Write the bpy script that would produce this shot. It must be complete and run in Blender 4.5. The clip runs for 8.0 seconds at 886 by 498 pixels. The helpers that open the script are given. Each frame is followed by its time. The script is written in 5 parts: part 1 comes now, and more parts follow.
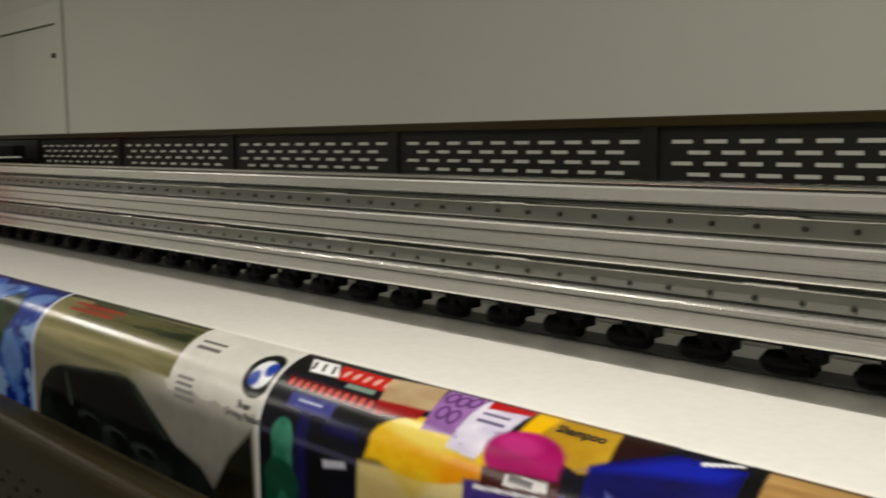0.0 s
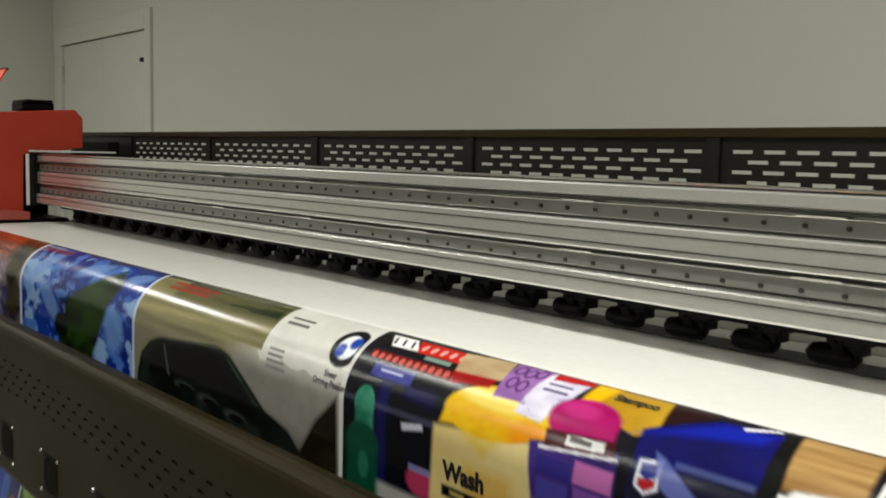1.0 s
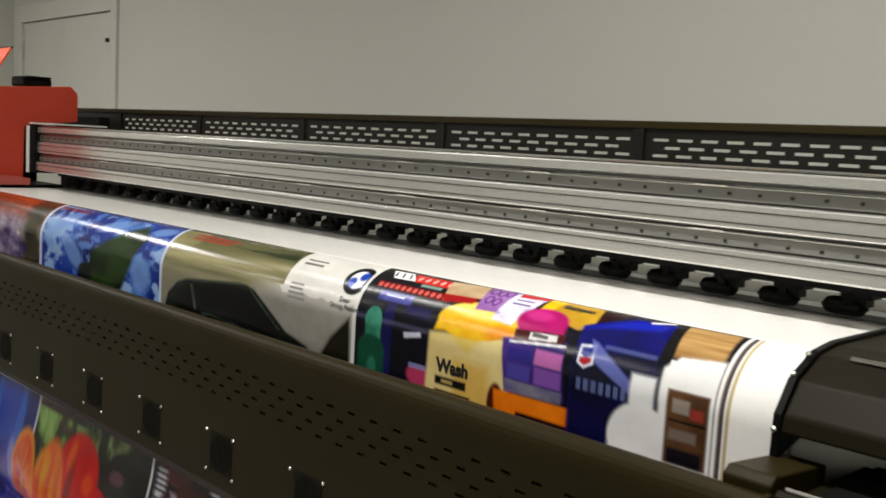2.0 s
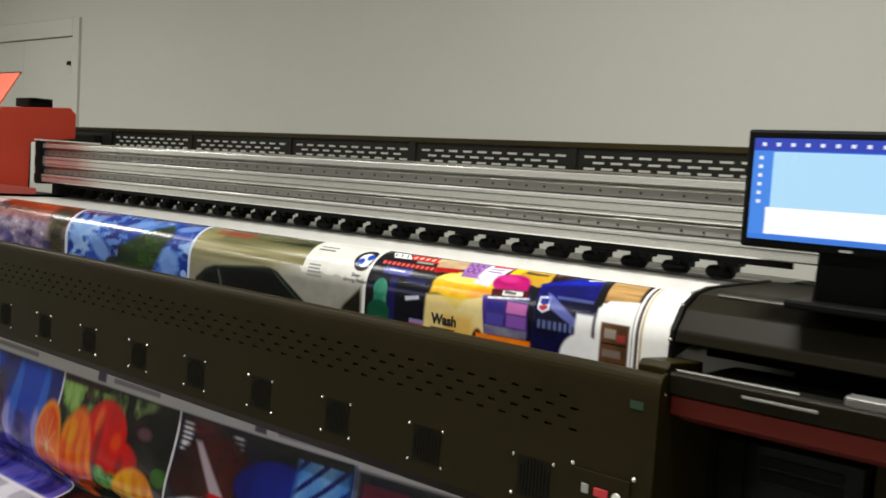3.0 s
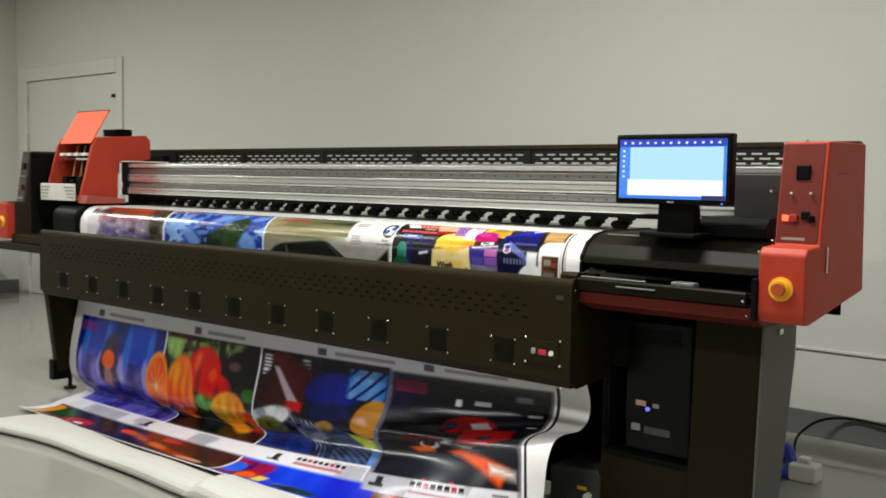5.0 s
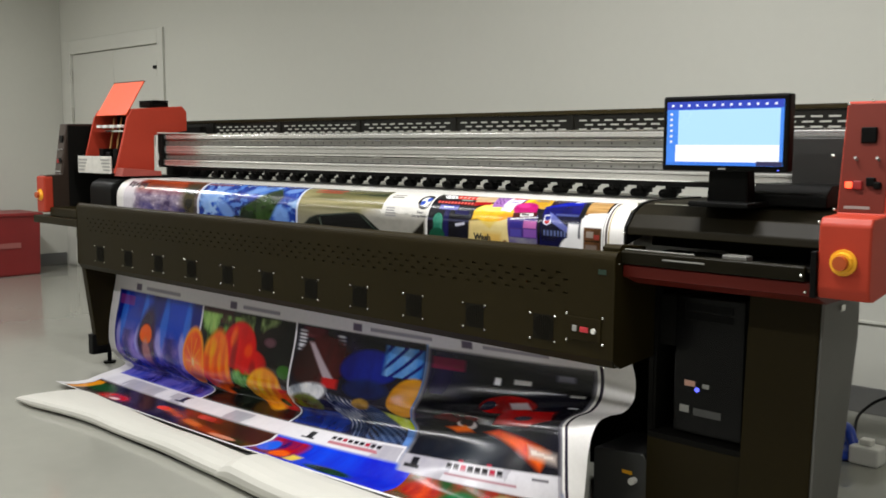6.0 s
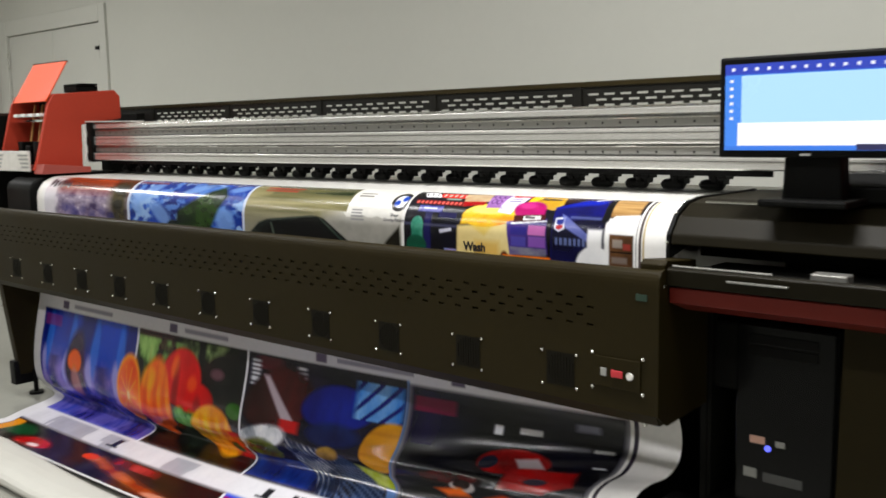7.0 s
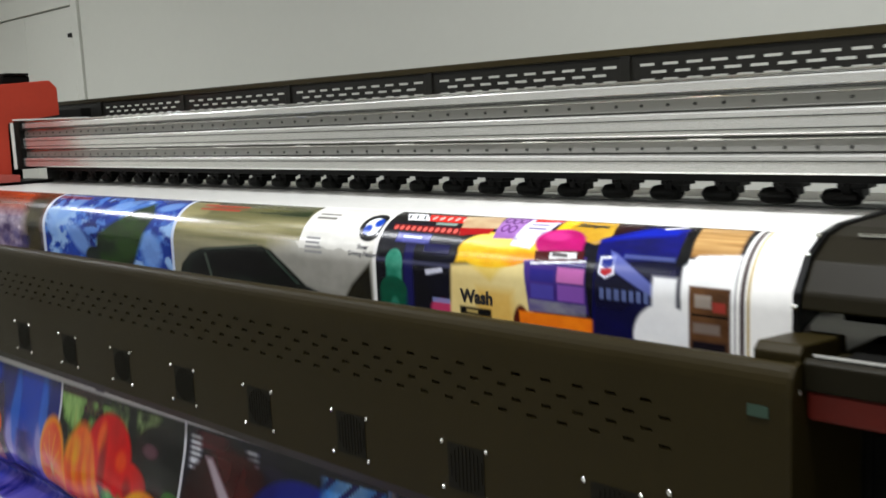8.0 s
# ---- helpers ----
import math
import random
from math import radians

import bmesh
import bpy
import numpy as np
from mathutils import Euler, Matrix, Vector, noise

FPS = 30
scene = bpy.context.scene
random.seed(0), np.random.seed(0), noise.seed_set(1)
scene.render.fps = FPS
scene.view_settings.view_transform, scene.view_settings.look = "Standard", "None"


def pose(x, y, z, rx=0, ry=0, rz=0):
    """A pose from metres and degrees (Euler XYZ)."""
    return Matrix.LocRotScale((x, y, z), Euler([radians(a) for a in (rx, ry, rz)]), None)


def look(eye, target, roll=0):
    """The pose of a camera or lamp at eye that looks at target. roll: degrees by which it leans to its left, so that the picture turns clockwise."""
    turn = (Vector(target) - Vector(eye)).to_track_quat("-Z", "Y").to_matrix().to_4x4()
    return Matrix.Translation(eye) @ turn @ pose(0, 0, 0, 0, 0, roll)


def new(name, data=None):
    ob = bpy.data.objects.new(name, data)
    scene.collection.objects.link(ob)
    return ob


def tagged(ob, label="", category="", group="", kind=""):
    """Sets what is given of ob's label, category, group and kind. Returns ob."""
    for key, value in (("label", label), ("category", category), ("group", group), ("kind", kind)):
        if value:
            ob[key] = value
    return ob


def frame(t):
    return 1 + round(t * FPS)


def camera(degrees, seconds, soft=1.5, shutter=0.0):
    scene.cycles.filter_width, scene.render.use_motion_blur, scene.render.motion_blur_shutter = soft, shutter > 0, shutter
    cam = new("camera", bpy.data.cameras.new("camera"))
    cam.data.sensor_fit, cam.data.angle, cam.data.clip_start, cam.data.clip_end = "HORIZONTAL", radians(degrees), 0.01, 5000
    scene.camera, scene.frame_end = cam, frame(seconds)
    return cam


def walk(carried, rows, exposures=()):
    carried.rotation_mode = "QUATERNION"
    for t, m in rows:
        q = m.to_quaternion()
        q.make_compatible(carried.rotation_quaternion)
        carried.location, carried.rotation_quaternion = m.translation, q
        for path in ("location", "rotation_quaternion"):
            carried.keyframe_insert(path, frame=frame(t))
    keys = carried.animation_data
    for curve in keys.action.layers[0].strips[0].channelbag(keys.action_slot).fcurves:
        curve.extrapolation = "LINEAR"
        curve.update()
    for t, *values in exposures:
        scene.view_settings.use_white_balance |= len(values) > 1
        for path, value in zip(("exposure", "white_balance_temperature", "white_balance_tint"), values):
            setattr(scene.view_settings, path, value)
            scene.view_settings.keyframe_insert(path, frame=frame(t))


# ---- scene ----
cam = camera(49.8, 8.0, soft=1.7, shutter=0.45)
PATH = [
    (0, (0.238, -0.786, 1.402), (-1.19, 0.596, 1.178), -0.5),
    (0.5, (0.25, -0.836, 1.406), (-1.276, 0.436, 1.181), 0.1),
    (1, (0.329, -0.901, 1.378), (-1.187, 0.389, 1.183), 1.4),
    (1.5, (0.51, -1.085, 1.356), (-0.99, 0.219, 1.132), 2.6),
    (2, (0.621, -1.309, 1.352), (-0.797, 0.085, 1.14), 3.2),
    (3.3, (1.078, -2.124, 1.308), (-0.165, -0.564, 1.169), 2.6),
    (3.5, (1.153, -2.258, 1.31), (-0.051, -0.666, 1.175), 1.6),
    (4, (1.387, -2.511, 1.307), (0.189, -0.915, 1.18), 0.8),
    (4.1, (1.446, -2.557, 1.308), (0.237, -0.968, 1.183), 0.4),
    (4.5, (1.688, -2.735, 1.282), (0.425, -1.192, 1.126), 0.5),
    (5, (1.833, -2.971, 1.284), (0.548, -1.446, 1.136), 0.9),
    (5.2, (1.869, -3.004, 1.284), (0.563, -1.499, 1.112), 1.4),
    (6.5, (1.536, -2.537, 1.276), (0.162, -1.1, 1.053), -0.4),
    (7, (1.2, -2.211, 1.293), (-0.127, -0.736, 1.04), -1.1),
    (7.5, (0.898, -1.8, 1.288), (-0.436, -0.335, 1.012), -1.3),
    (8, (0.624, -1.423, 1.297), (-0.753, 0.001, 1.019), -2.6),
]
walk(cam, [(t, look(eye, target, roll)) for t, eye, target, roll in PATH],
     exposures=[(0, -0.85, 6950, 10), (0.5, -0.66, 6850, 9), (1.0, -0.48, 6600, 6), (1.5, -0.32, 6500, 8), (2.0, -0.16, 6560, 11), (3.5, 0.08, 6400, 8),
                (4.0, 0.12, 6340, 7), (5.0, 0.2, 6390, 9), (6.5, 0.2, 6310, 12), (7.0, 0.18, 6300, 12), (8.0, 0.18, 6020, 11)])

# ---- light ----
world = bpy.data.worlds.new("room_world")
scene.world = world
world.use_nodes = True
world.node_tree.nodes["Background"].inputs["Color"].default_value = (0.8, 0.85, 0.8, 1)
world.node_tree.nodes["Background"].inputs["Strength"].default_value = 0.03

CEILING = 3.3
LAMPS = [(-6.3, -1.0), (-3.4, -1.0), (-0.15, -0.6), (2.8, -1.0), (-6.3, -3.2), (-3.4, -3.2), (-0.35, -3.2), (2.8, -3.2)]
LAMP_POWER = 52
for lx, ly in LAMPS:
    light = bpy.data.lights.new("ceiling_lamp", "AREA")
    light.shape, light.size, light.size_y = "RECTANGLE", 1.2, 0.14
    light.energy, light.color = LAMP_POWER * (0.32 if lx == 2.8 else 0.70 if ly < -2 else 1.8 if lx == -0.15 else 1.35 if lx == -6.3 else 0.58), (1.0, 0.985, 0.94)
    ob = new("ceiling_lamp", light)
    ob.matrix_world = pose(lx, ly, CEILING - 0.09)

# ---- materials ----
def mat(name, color, rough=0.5, metal=0.0, vary=0.12, scale=6.0, bump=0.0, bump_scale=80.0, coat=0.0, emit=None, stretch=(1, 1, 1), rough_vary=0.1, spec=0.5):
    """A painted, plastic or metal surface with two scales of variation and a fine relief."""
    m = bpy.data.materials.new(name)
    m.use_nodes = True
    nt = m.node_tree
    b = nt.nodes["Principled BSDF"]
    co = nt.nodes.new("ShaderNodeTexCoord")
    mp = nt.nodes.new("ShaderNodeMapping")
    mp.inputs["Scale"].default_value = stretch
    nt.links.new(co.outputs["Object"], mp.inputs["Vector"])
    big, fine = nt.nodes.new("ShaderNodeTexNoise"), nt.nodes.new("ShaderNodeTexNoise")
    big.inputs["Scale"].default_value, big.inputs["Detail"].default_value = scale, 4
    fine.inputs["Scale"].default_value, fine.inputs["Detail"].default_value = scale * 14, 3
    for n in (big, fine):
        nt.links.new(mp.outputs["Vector"], n.inputs["Vector"])
    add = nt.nodes.new("ShaderNodeMath")
    add.operation = "MULTIPLY_ADD"
    nt.links.new(fine.outputs["Fac"], add.inputs[0])
    add.inputs[1].default_value = 0.45
    nt.links.new(big.outputs["Fac"], add.inputs[2])
    ramp = nt.nodes.new("ShaderNodeMapRange")
    ramp.inputs["From Min"].default_value, ramp.inputs["From Max"].default_value = 0.35, 1.1
    ramp.inputs["To Min"].default_value, ramp.inputs["To Max"].default_value = 1 - vary, 1 + vary
    nt.links.new(add.outputs[0], ramp.inputs["Value"])
    mul = nt.nodes.new("ShaderNodeVectorMath")
    mul.operation = "SCALE"
    mul.inputs[0].default_value = color
    nt.links.new(ramp.outputs[0], mul.inputs["Scale"])
    nt.links.new(mul.outputs[0], b.inputs["Base Color"])
    rr = nt.nodes.new("ShaderNodeMapRange")
    rr.inputs["To Min"].default_value, rr.inputs["To Max"].default_value = max(0.02, rough - rough_vary), min(1, rough + rough_vary)
    nt.links.new(big.outputs["Fac"], rr.inputs["Value"])
    nt.links.new(rr.outputs[0], b.inputs["Roughness"])
    b.inputs["Metallic"].default_value = metal
    b.inputs["Coat Weight"].default_value = coat
    b.inputs["Specular IOR Level"].default_value = spec
    if bump:
        n = nt.nodes.new("ShaderNodeTexNoise")
        n.inputs["Scale"].default_value, n.inputs["Detail"].default_value = bump_scale, 3
        nt.links.new(mp.outputs["Vector"], n.inputs["Vector"])
        bp = nt.nodes.new("ShaderNodeBump")
        bp.inputs["Strength"].default_value, bp.inputs["Distance"].default_value = bump, 0.002
        nt.links.new(n.outputs["Fac"], bp.inputs["Height"])
        nt.links.new(bp.outputs[0], b.inputs["Normal"])
    if emit:
        b.inputs["Emission Color"].default_value = (*emit[:3], 1)
        b.inputs["Emission Strength"].default_value = emit[3]
    return m


WALL = mat("wall_paint", (0.54, 0.54, 0.488), 0.8, vary=0.03, scale=1.3, bump=0.15, bump_scale=140)
DOOR = mat("door_paint", (0.55, 0.55, 0.50), 0.55, vary=0.04, scale=2)
CEIL = mat("ceiling_paint", (0.7, 0.7, 0.66), 0.9, vary=0.03)
FLOOR = mat("epoxy_floor", (0.30, 0.30, 0.26), 0.16, vary=0.08, scale=0.8, coat=0.3, rough_vary=0.06)
SKIRT = mat("skirting_paint", (0.12, 0.12, 0.115), 0.4, vary=0.1)
OLIVE = mat("olive_powder_coat", (0.0165, 0.0120, 0.0031), 0.46, vary=0.16, scale=3, spec=0.10, bump=0.12, bump_scale=500)
# The olive coat in a darker copy, offsetting the lamp right above the station.
STATION = mat("dimmed_olive_coat", (0.0085, 0.0068, 0.0028), 0.48, vary=0.14, scale=3, spec=0.09, bump=0.1, bump_scale=500)
PANEL = mat("vent_panel_coat", (0.006, 0.0055, 0.004), 0.45, vary=0.1, scale=3, spec=0.15, bump=0.1, bump_scale=500)
BLACK = mat("black_plastic", (0.003, 0.003, 0.0028), 0.42, vary=0.2, scale=9, spec=0.1)
DARK = mat("dark_recess", (0.004, 0.0038, 0.003), 0.7, vary=0.2, spec=0.1)
RED = mat("red_powder_coat", (0.40, 0.040, 0.018), 0.48, vary=0.10, scale=5, spec=0.25, bump=0.1, bump_scale=400)
DEEPRED = mat("dark_red_panel", (0.13, 0.020, 0.012), 0.45, vary=0.08, scale=5, spec=0.2)
ORANGE = mat("orange_flap_coat", (0.74, 0.085, 0.018), 0.5, vary=0.06, scale=5, spec=0.15)
ALU = mat("aluminium", (0.74, 0.73, 0.70), 0.22, 0.78, vary=0.08, scale=8, stretch=(0.05, 3, 3), bump=0.08, bump_scale=120)
ALU_DULL = mat("dull_aluminium", (0.60, 0.59, 0.56), 0.38, 1.0, vary=0.1, scale=8, stretch=(0.05, 3, 3))
STEEL = mat("bright_steel", (0.8, 0.79, 0.76), 0.14, 1.0, vary=0.06, scale=12)
GREYRAIL = mat("grey_rail_strip", (0.26, 0.255, 0.235), 0.3, 0.5, vary=0.12, scale=8, stretch=(0.05, 3, 3))
SCREW = mat("screw_metal", (0.85, 0.85, 0.8), 0.2, 1.0, vary=0.05)
WHITE = mat("white_plastic", (0.78, 0.77, 0.72), 0.4, vary=0.04)
# Blank white media in a darker copy, offsetting the strong lamp light at floor level.
FOLDED = mat("folded_sheet_dimmed", (0.54, 0.53, 0.48), 0.6, vary=0.04, scale=4, spec=0.3, bump=0.2, bump_scale=30)
PAPER = mat("blank_media", (0.82, 0.80, 0.74), 0.33, vary=0.02, scale=3)
YELLOW = mat("yellow_plastic", (0.85, 0.42, 0.02), 0.35, vary=0.06)
BLUE = mat("blue_plastic", (0.02, 0.06, 0.42), 0.35, vary=0.08)
GREY = mat("grey_plastic", (0.30, 0.30, 0.28), 0.5, vary=0.08)
LED_RED = mat("lit_red_lamp", (0.6, 0.02, 0.01), 0.3, emit=(1, 0.06, 0.02, 4))
LED_BLUE = mat("lit_blue_lamp", (0.05, 0.05, 0.5), 0.3, emit=(0.12, 0.14, 1, 1.4))
BANDRED = mat("red_band_coat", (0.10, 0.009, 0.005), 0.45, vary=0.1, spec=0.2)
COVERMAT = mat("grey_sheet_cover", (0.022, 0.0215, 0.0195), 0.4, vary=0.1)
FOOTPLATE = mat("dark_feed_plate", (0.055, 0.054, 0.052), 0.5, vary=0.12, spec=0.25)
DARKRAIL = mat("rail_bolt", (0.045, 0.045, 0.04), 0.4, 0.5, vary=0.1)
GREEN = mat("green_sticker", (0.012, 0.035, 0.02), 0.5, vary=0.1)
SIDEGREY = mat("grey_side_panel", (0.11, 0.108, 0.098), 0.5, vary=0.12, scale=3)
BINRED = mat("red_bin_plastic", (0.22, 0.016, 0.016), 0.4, vary=0.1)


# ---- mesh helpers ----
def part(name, bm, material, parent=None, label="", smooth=False):
    me = bpy.data.meshes.new(name)
    bmesh.ops.recalc_face_normals(bm, faces=bm.faces)
    bm.to_mesh(me)
    bm.free()
    for mm in (material if isinstance(material, (list, tuple)) else [material]):
        me.materials.append(mm)
    if smooth:
        for p in me.polygons:
            p.use_smooth = True
    ob = new(name, me)
    if parent:
        ob.parent = parent
    if label:
        ob["label"] = label
    return ob


def thing(name, label, category, group="", at=(0, 0, 0), kind=""):
    ob = new(name)
    ob.location = at
    ob.empty_display_size = 0.1
    return tagged(ob, label, category, group, kind)


def bev(bm, edges, r, seg=2):
    if r > 0:
        bmesh.ops.bevel(bm, geom=list(edges), offset=r, segments=seg, affect="EDGES", profile=0.5, clamp_overlap=True)


def box(x0, x1, y0, y1, z0, z1, r=0.003, bm=None, seg=2):
    bm = bm or bmesh.new()
    tmp = bmesh.new()
    bmesh.ops.create_cube(tmp, size=1, matrix=Matrix.LocRotScale(((x0 + x1) / 2, (y0 + y1) / 2, (z0 + z1) / 2), None, (x1 - x0, y1 - y0, z1 - z0)))
    bev(tmp, tmp.edges, r, seg)
    return merge(bm, tmp)


def merge(bm, tmp, m=None, index=None):
    if m is not None:
        bmesh.ops.transform(tmp, matrix=m, verts=tmp.verts)
    if index is not None:
        for f in tmp.faces:
            f.material_index = index
    me = bpy.data.meshes.new("tmp")
    tmp.to_mesh(me)
    tmp.free()
    bm.from_mesh(me)
    bpy.data.meshes.remove(me)
    return bm


def prism(profile, x0, x1, r=0.003, axis="x", bm=None, seg=2):
    """A closed outline, swept along x (outline in y, z), y (x, z) or z (x, y)."""
    bm = bm or bmesh.new()
    tmp = bmesh.new()
    put = {"x": lambda a, b: (x0, a, b), "y": lambda a, b: (a, x0, b), "z": lambda a, b: (a, b, x0)}[axis]
    go = {"x": (x1 - x0, 0, 0), "y": (0, x1 - x0, 0), "z": (0, 0, x1 - x0)}[axis]
    f = tmp.faces.new([tmp.verts.new(put(a, b)) for a, b in profile])
    ex = bmesh.ops.extrude_face_region(tmp, geom=[f])
    bmesh.ops.translate(tmp, vec=go, verts=[v for v in ex["geom"] if isinstance(v, bmesh.types.BMVert)])
    bmesh.ops.recalc_face_normals(tmp, faces=tmp.faces)
    bev(tmp, tmp.edges, r, seg)
    return merge(bm, tmp)


def rod(p, q, r, seg=16, r2=None, bm=None):
    bm = bm or bmesh.new()
    p, q = Vector(p), Vector(q)
    tmp = bmesh.new()
    bmesh.ops.create_cone(tmp, cap_ends=True, segments=seg, radius1=r, radius2=r if r2 is None else r2, depth=(q - p).length)
    return merge(bm, tmp, Matrix.Translation((p + q) / 2) @ (q - p).to_track_quat("Z", "Y").to_matrix().to_4x4())


def sheet_strip(points, x0, x1, thick=0.0012, nx=2):
    """A thin curved sheet: the open line of (y, z) points swept along x, with a thickness."""
    n = len(points)
    bm = bmesh.new()
    rows = []
    for i in range(nx):
        x = x0 + (x1 - x0) * i / (nx - 1)
        rows.append([bm.verts.new((x, y, z)) for y, z in points])
    for a, b in zip(rows, rows[1:]):
        for j in range(n - 1):
            bm.faces.new((a[j], a[j + 1], b[j + 1], b[j]))
    bmesh.ops.recalc_face_normals(bm, faces=bm.faces)
    bmesh.ops.solidify(bm, geom=list(bm.faces), thickness=thick)
    return bm


def tube(points, r, name, material, parent=None, label=""):
    cu = bpy.data.curves.new(name, "CURVE")
    cu.dimensions, cu.bevel_depth, cu.bevel_resolution, cu.resolution_u = "3D", r, 3, 8
    sp = cu.splines.new("BEZIER")
    sp.bezier_points.add(len(points) - 1)
    for bp, p in zip(sp.bezier_points, points):
        bp.co, bp.handle_left_type, bp.handle_right_type = p, "AUTO", "AUTO"
    tmp = bpy.data.objects.new(name, cu)
    scene.collection.objects.link(tmp)
    me = bpy.data.meshes.new_from_object(tmp.evaluated_get(bpy.context.evaluated_depsgraph_get()))
    bpy.data.objects.remove(tmp)
    me.materials.clear()
    me.materials.append(material)
    for p in me.polygons:
        p.use_smooth = True
    ob = new(name, me)
    if parent:
        ob.parent = parent
    if label:
        ob["label"] = label
    return ob


# ---- the room ----
WALL_Y, LEFT_X, RIGHT_X, FRONT_Y = 1.93, -8.26, 5.0, -6.5
tagged(part("floor", box(LEFT_X - 0.2, RIGHT_X + 0.2, FRONT_Y - 0.2, WALL_Y + 0.2, -0.12, 0, 0), FLOOR), "glossy grey-green epoxy floor", "floor", kind="structure")
DX0, DX1, DZ = -8.02, -6.29, 2.22
tagged(part("ceiling", box(LEFT_X - 0.2, RIGHT_X + 0.2, FRONT_Y - 0.2, WALL_Y + 0.2, CEILING, CEILING + 0.12, 0), CEIL), "plain white ceiling", "ceiling", kind="structure")
bm = box(LEFT_X - 0.2, DX0, WALL_Y, WALL_Y + 0.18, 0, CEILING, 0)
box(DX1, RIGHT_X + 0.2, WALL_Y, WALL_Y + 0.18, 0, CEILING, 0, bm)
box(DX0, DX1, WALL_Y, WALL_Y + 0.18, DZ, CEILING, 0, bm)
tagged(part("wall_north", bm, WALL), "plain pale grey painted wall behind the printer", "wall", kind="structure")
tagged(part("wall_west", box(LEFT_X - 0.18, LEFT_X, FRONT_Y, WALL_Y - 0.002, 0, CEILING, 0), WALL), "plain pale grey painted side wall", "wall", kind="structure")
tagged(part("wall_east", box(RIGHT_X, RIGHT_X + 0.18, FRONT_Y, WALL_Y - 0.002, 0, CEILING, 0), WALL), "plain pale grey painted wall", "wall", kind="structure")
tagged(part("wall_south", box(LEFT_X, RIGHT_X, FRONT_Y - 0.18, FRONT_Y, 0, CEILING, 0), WALL), "plain pale grey painted wall", "wall", kind="structure")
bm = box(DX1 + 0.1, RIGHT_X - 0.02, WALL_Y - 0.014, WALL_Y - 0.002, 0.001, 0.13, 0.003)
tagged(part("baseboard", bm, SKIRT), "dark grey skirting along the wall", "baseboard", kind="structure")
tagged(part("baseboard", box(LEFT_X + 0.002, LEFT_X + 0.014, FRONT_Y + 0.02, WALL_Y - 0.02, 0.001, 0.13, 0.003), SKIRT), "dark grey skirting along the wall", "baseboard", kind="structure")
tagged(part("trim", box(-0.3, RIGHT_X - 0.02, WALL_Y - 0.012, WALL_Y - 0.001, 0.44, 0.455, 0.003), WALL), "slim cable conduit along the wall", "trim", kind="structure")

door = thing("door_1", "closed pale grey double door with lever handle", "door", kind="structure", at=(0, 0, 0))
bm = box(DX0 - 0.14, DX0, WALL_Y - 0.025, WALL_Y + 0.1, 0, DZ + 0.14, 0.005)
part("door_frame", bm, DOOR, door)
part("door_frame", box(DX1, DX1 + 0.1, WALL_Y - 0.025, WALL_Y + 0.1, 0, DZ + 0.14, 0.005), DOOR, door)
part("door_frame", box(DX0 + 0.002, DX1 - 0.002, WALL_Y - 0.025, WALL_Y + 0.1, DZ, DZ + 0.14, 0.005), DOOR, door)
mid = (DX0 + DX1) / 2
for a, b in ((DX0 + 0.002, mid - 0.0015), (mid + 0.0015, DX1 - 0.002)):
    part("door_leaf", box(a, b, WALL_Y + 0.005, WALL_Y + 0.05, 0.004, DZ - 0.003, 0.004), DOOR, door)
for hz in (0.3, 1.53, 1.92):
    part("hinge", rod((DX1 - 0.003, WALL_Y - 0.012, hz), (DX1 - 0.003, WALL_Y - 0.012, hz + 0.14), 0.012, 10), STEEL, door)
    part("hinge", rod((DX0 + 0.003, WALL_Y - 0.012, hz), (DX0 + 0.003, WALL_Y - 0.012, hz + 0.14), 0.012, 10), STEEL, door)
part("door_closer", box(DX1 - 0.07, DX1 - 0.012, WALL_Y - 0.03, WALL_Y + 0.004, 1.99, 2.02, 0.004), BLACK, door, "small dark closer bracket")

# ---- the printer ----
printer = thing("large_format_printer", "large-format inkjet printer in dark olive, red and bare aluminium", "printer", at=(-1.6, 0.2, 0))
inv = Matrix.Translation((1.6, -0.2, 0))


def pp(name, bm, material, parent=None, label="", smooth=False):
    """A part of the printer, built in room coordinates."""
    if parent is None:
        bmesh.ops.transform(bm, matrix=inv, verts=bm.verts)
        return part(name, bm, material, printer, label, smooth)
    bmesh.ops.transform(bm, matrix=inv, verts=bm.verts)
    return part(name, bm, material, parent, label, smooth)



def holed_plate(x0, x1, y0, y1, rows, z_low, z_high, h):
    """A flat plate with rows of slots cut through it. rows: (height of a slot's middle, list of (start, end))."""
    bm = bmesh.new()
    z = z_low
    for zc, holes in sorted(rows):
        if zc - h / 2 > z:
            box(x0, x1, y0, y1, z, zc - h / 2, 0, bm)
        x = x0
        for a, e in holes:
            box(x, a, y0, y1, zc - h / 2, zc + h / 2, 0, bm)
            x = e
        box(x, x1, y0, y1, zc - h / 2, zc + h / 2, 0, bm)
        z = zc + h / 2
    box(x0, x1, y0, y1, z, z_high, 0, bm)
    return bm


def share(ob, places, parent):
    """Copies of a part on one mesh."""
    for p in places:
        o = new(ob.name.split(".")[0], ob.data)
        o.parent, o.location = parent, p


def knob_mesh(r):
    bm = bmesh.new()
    bmesh.ops.create_uvsphere(bm, u_segments=10, v_segments=6, radius=r)
    return bm


def screw(parent, places, r=0.0042):
    """Bright screw heads; places in room coordinates."""
    bm = knob_mesh(r)
    first = part("screw", bm, SCREW, parent, smooth=True)
    first.location = inv @ Vector(places[0])
    share(first, [inv @ Vector(p) for p in places[1:]], parent)


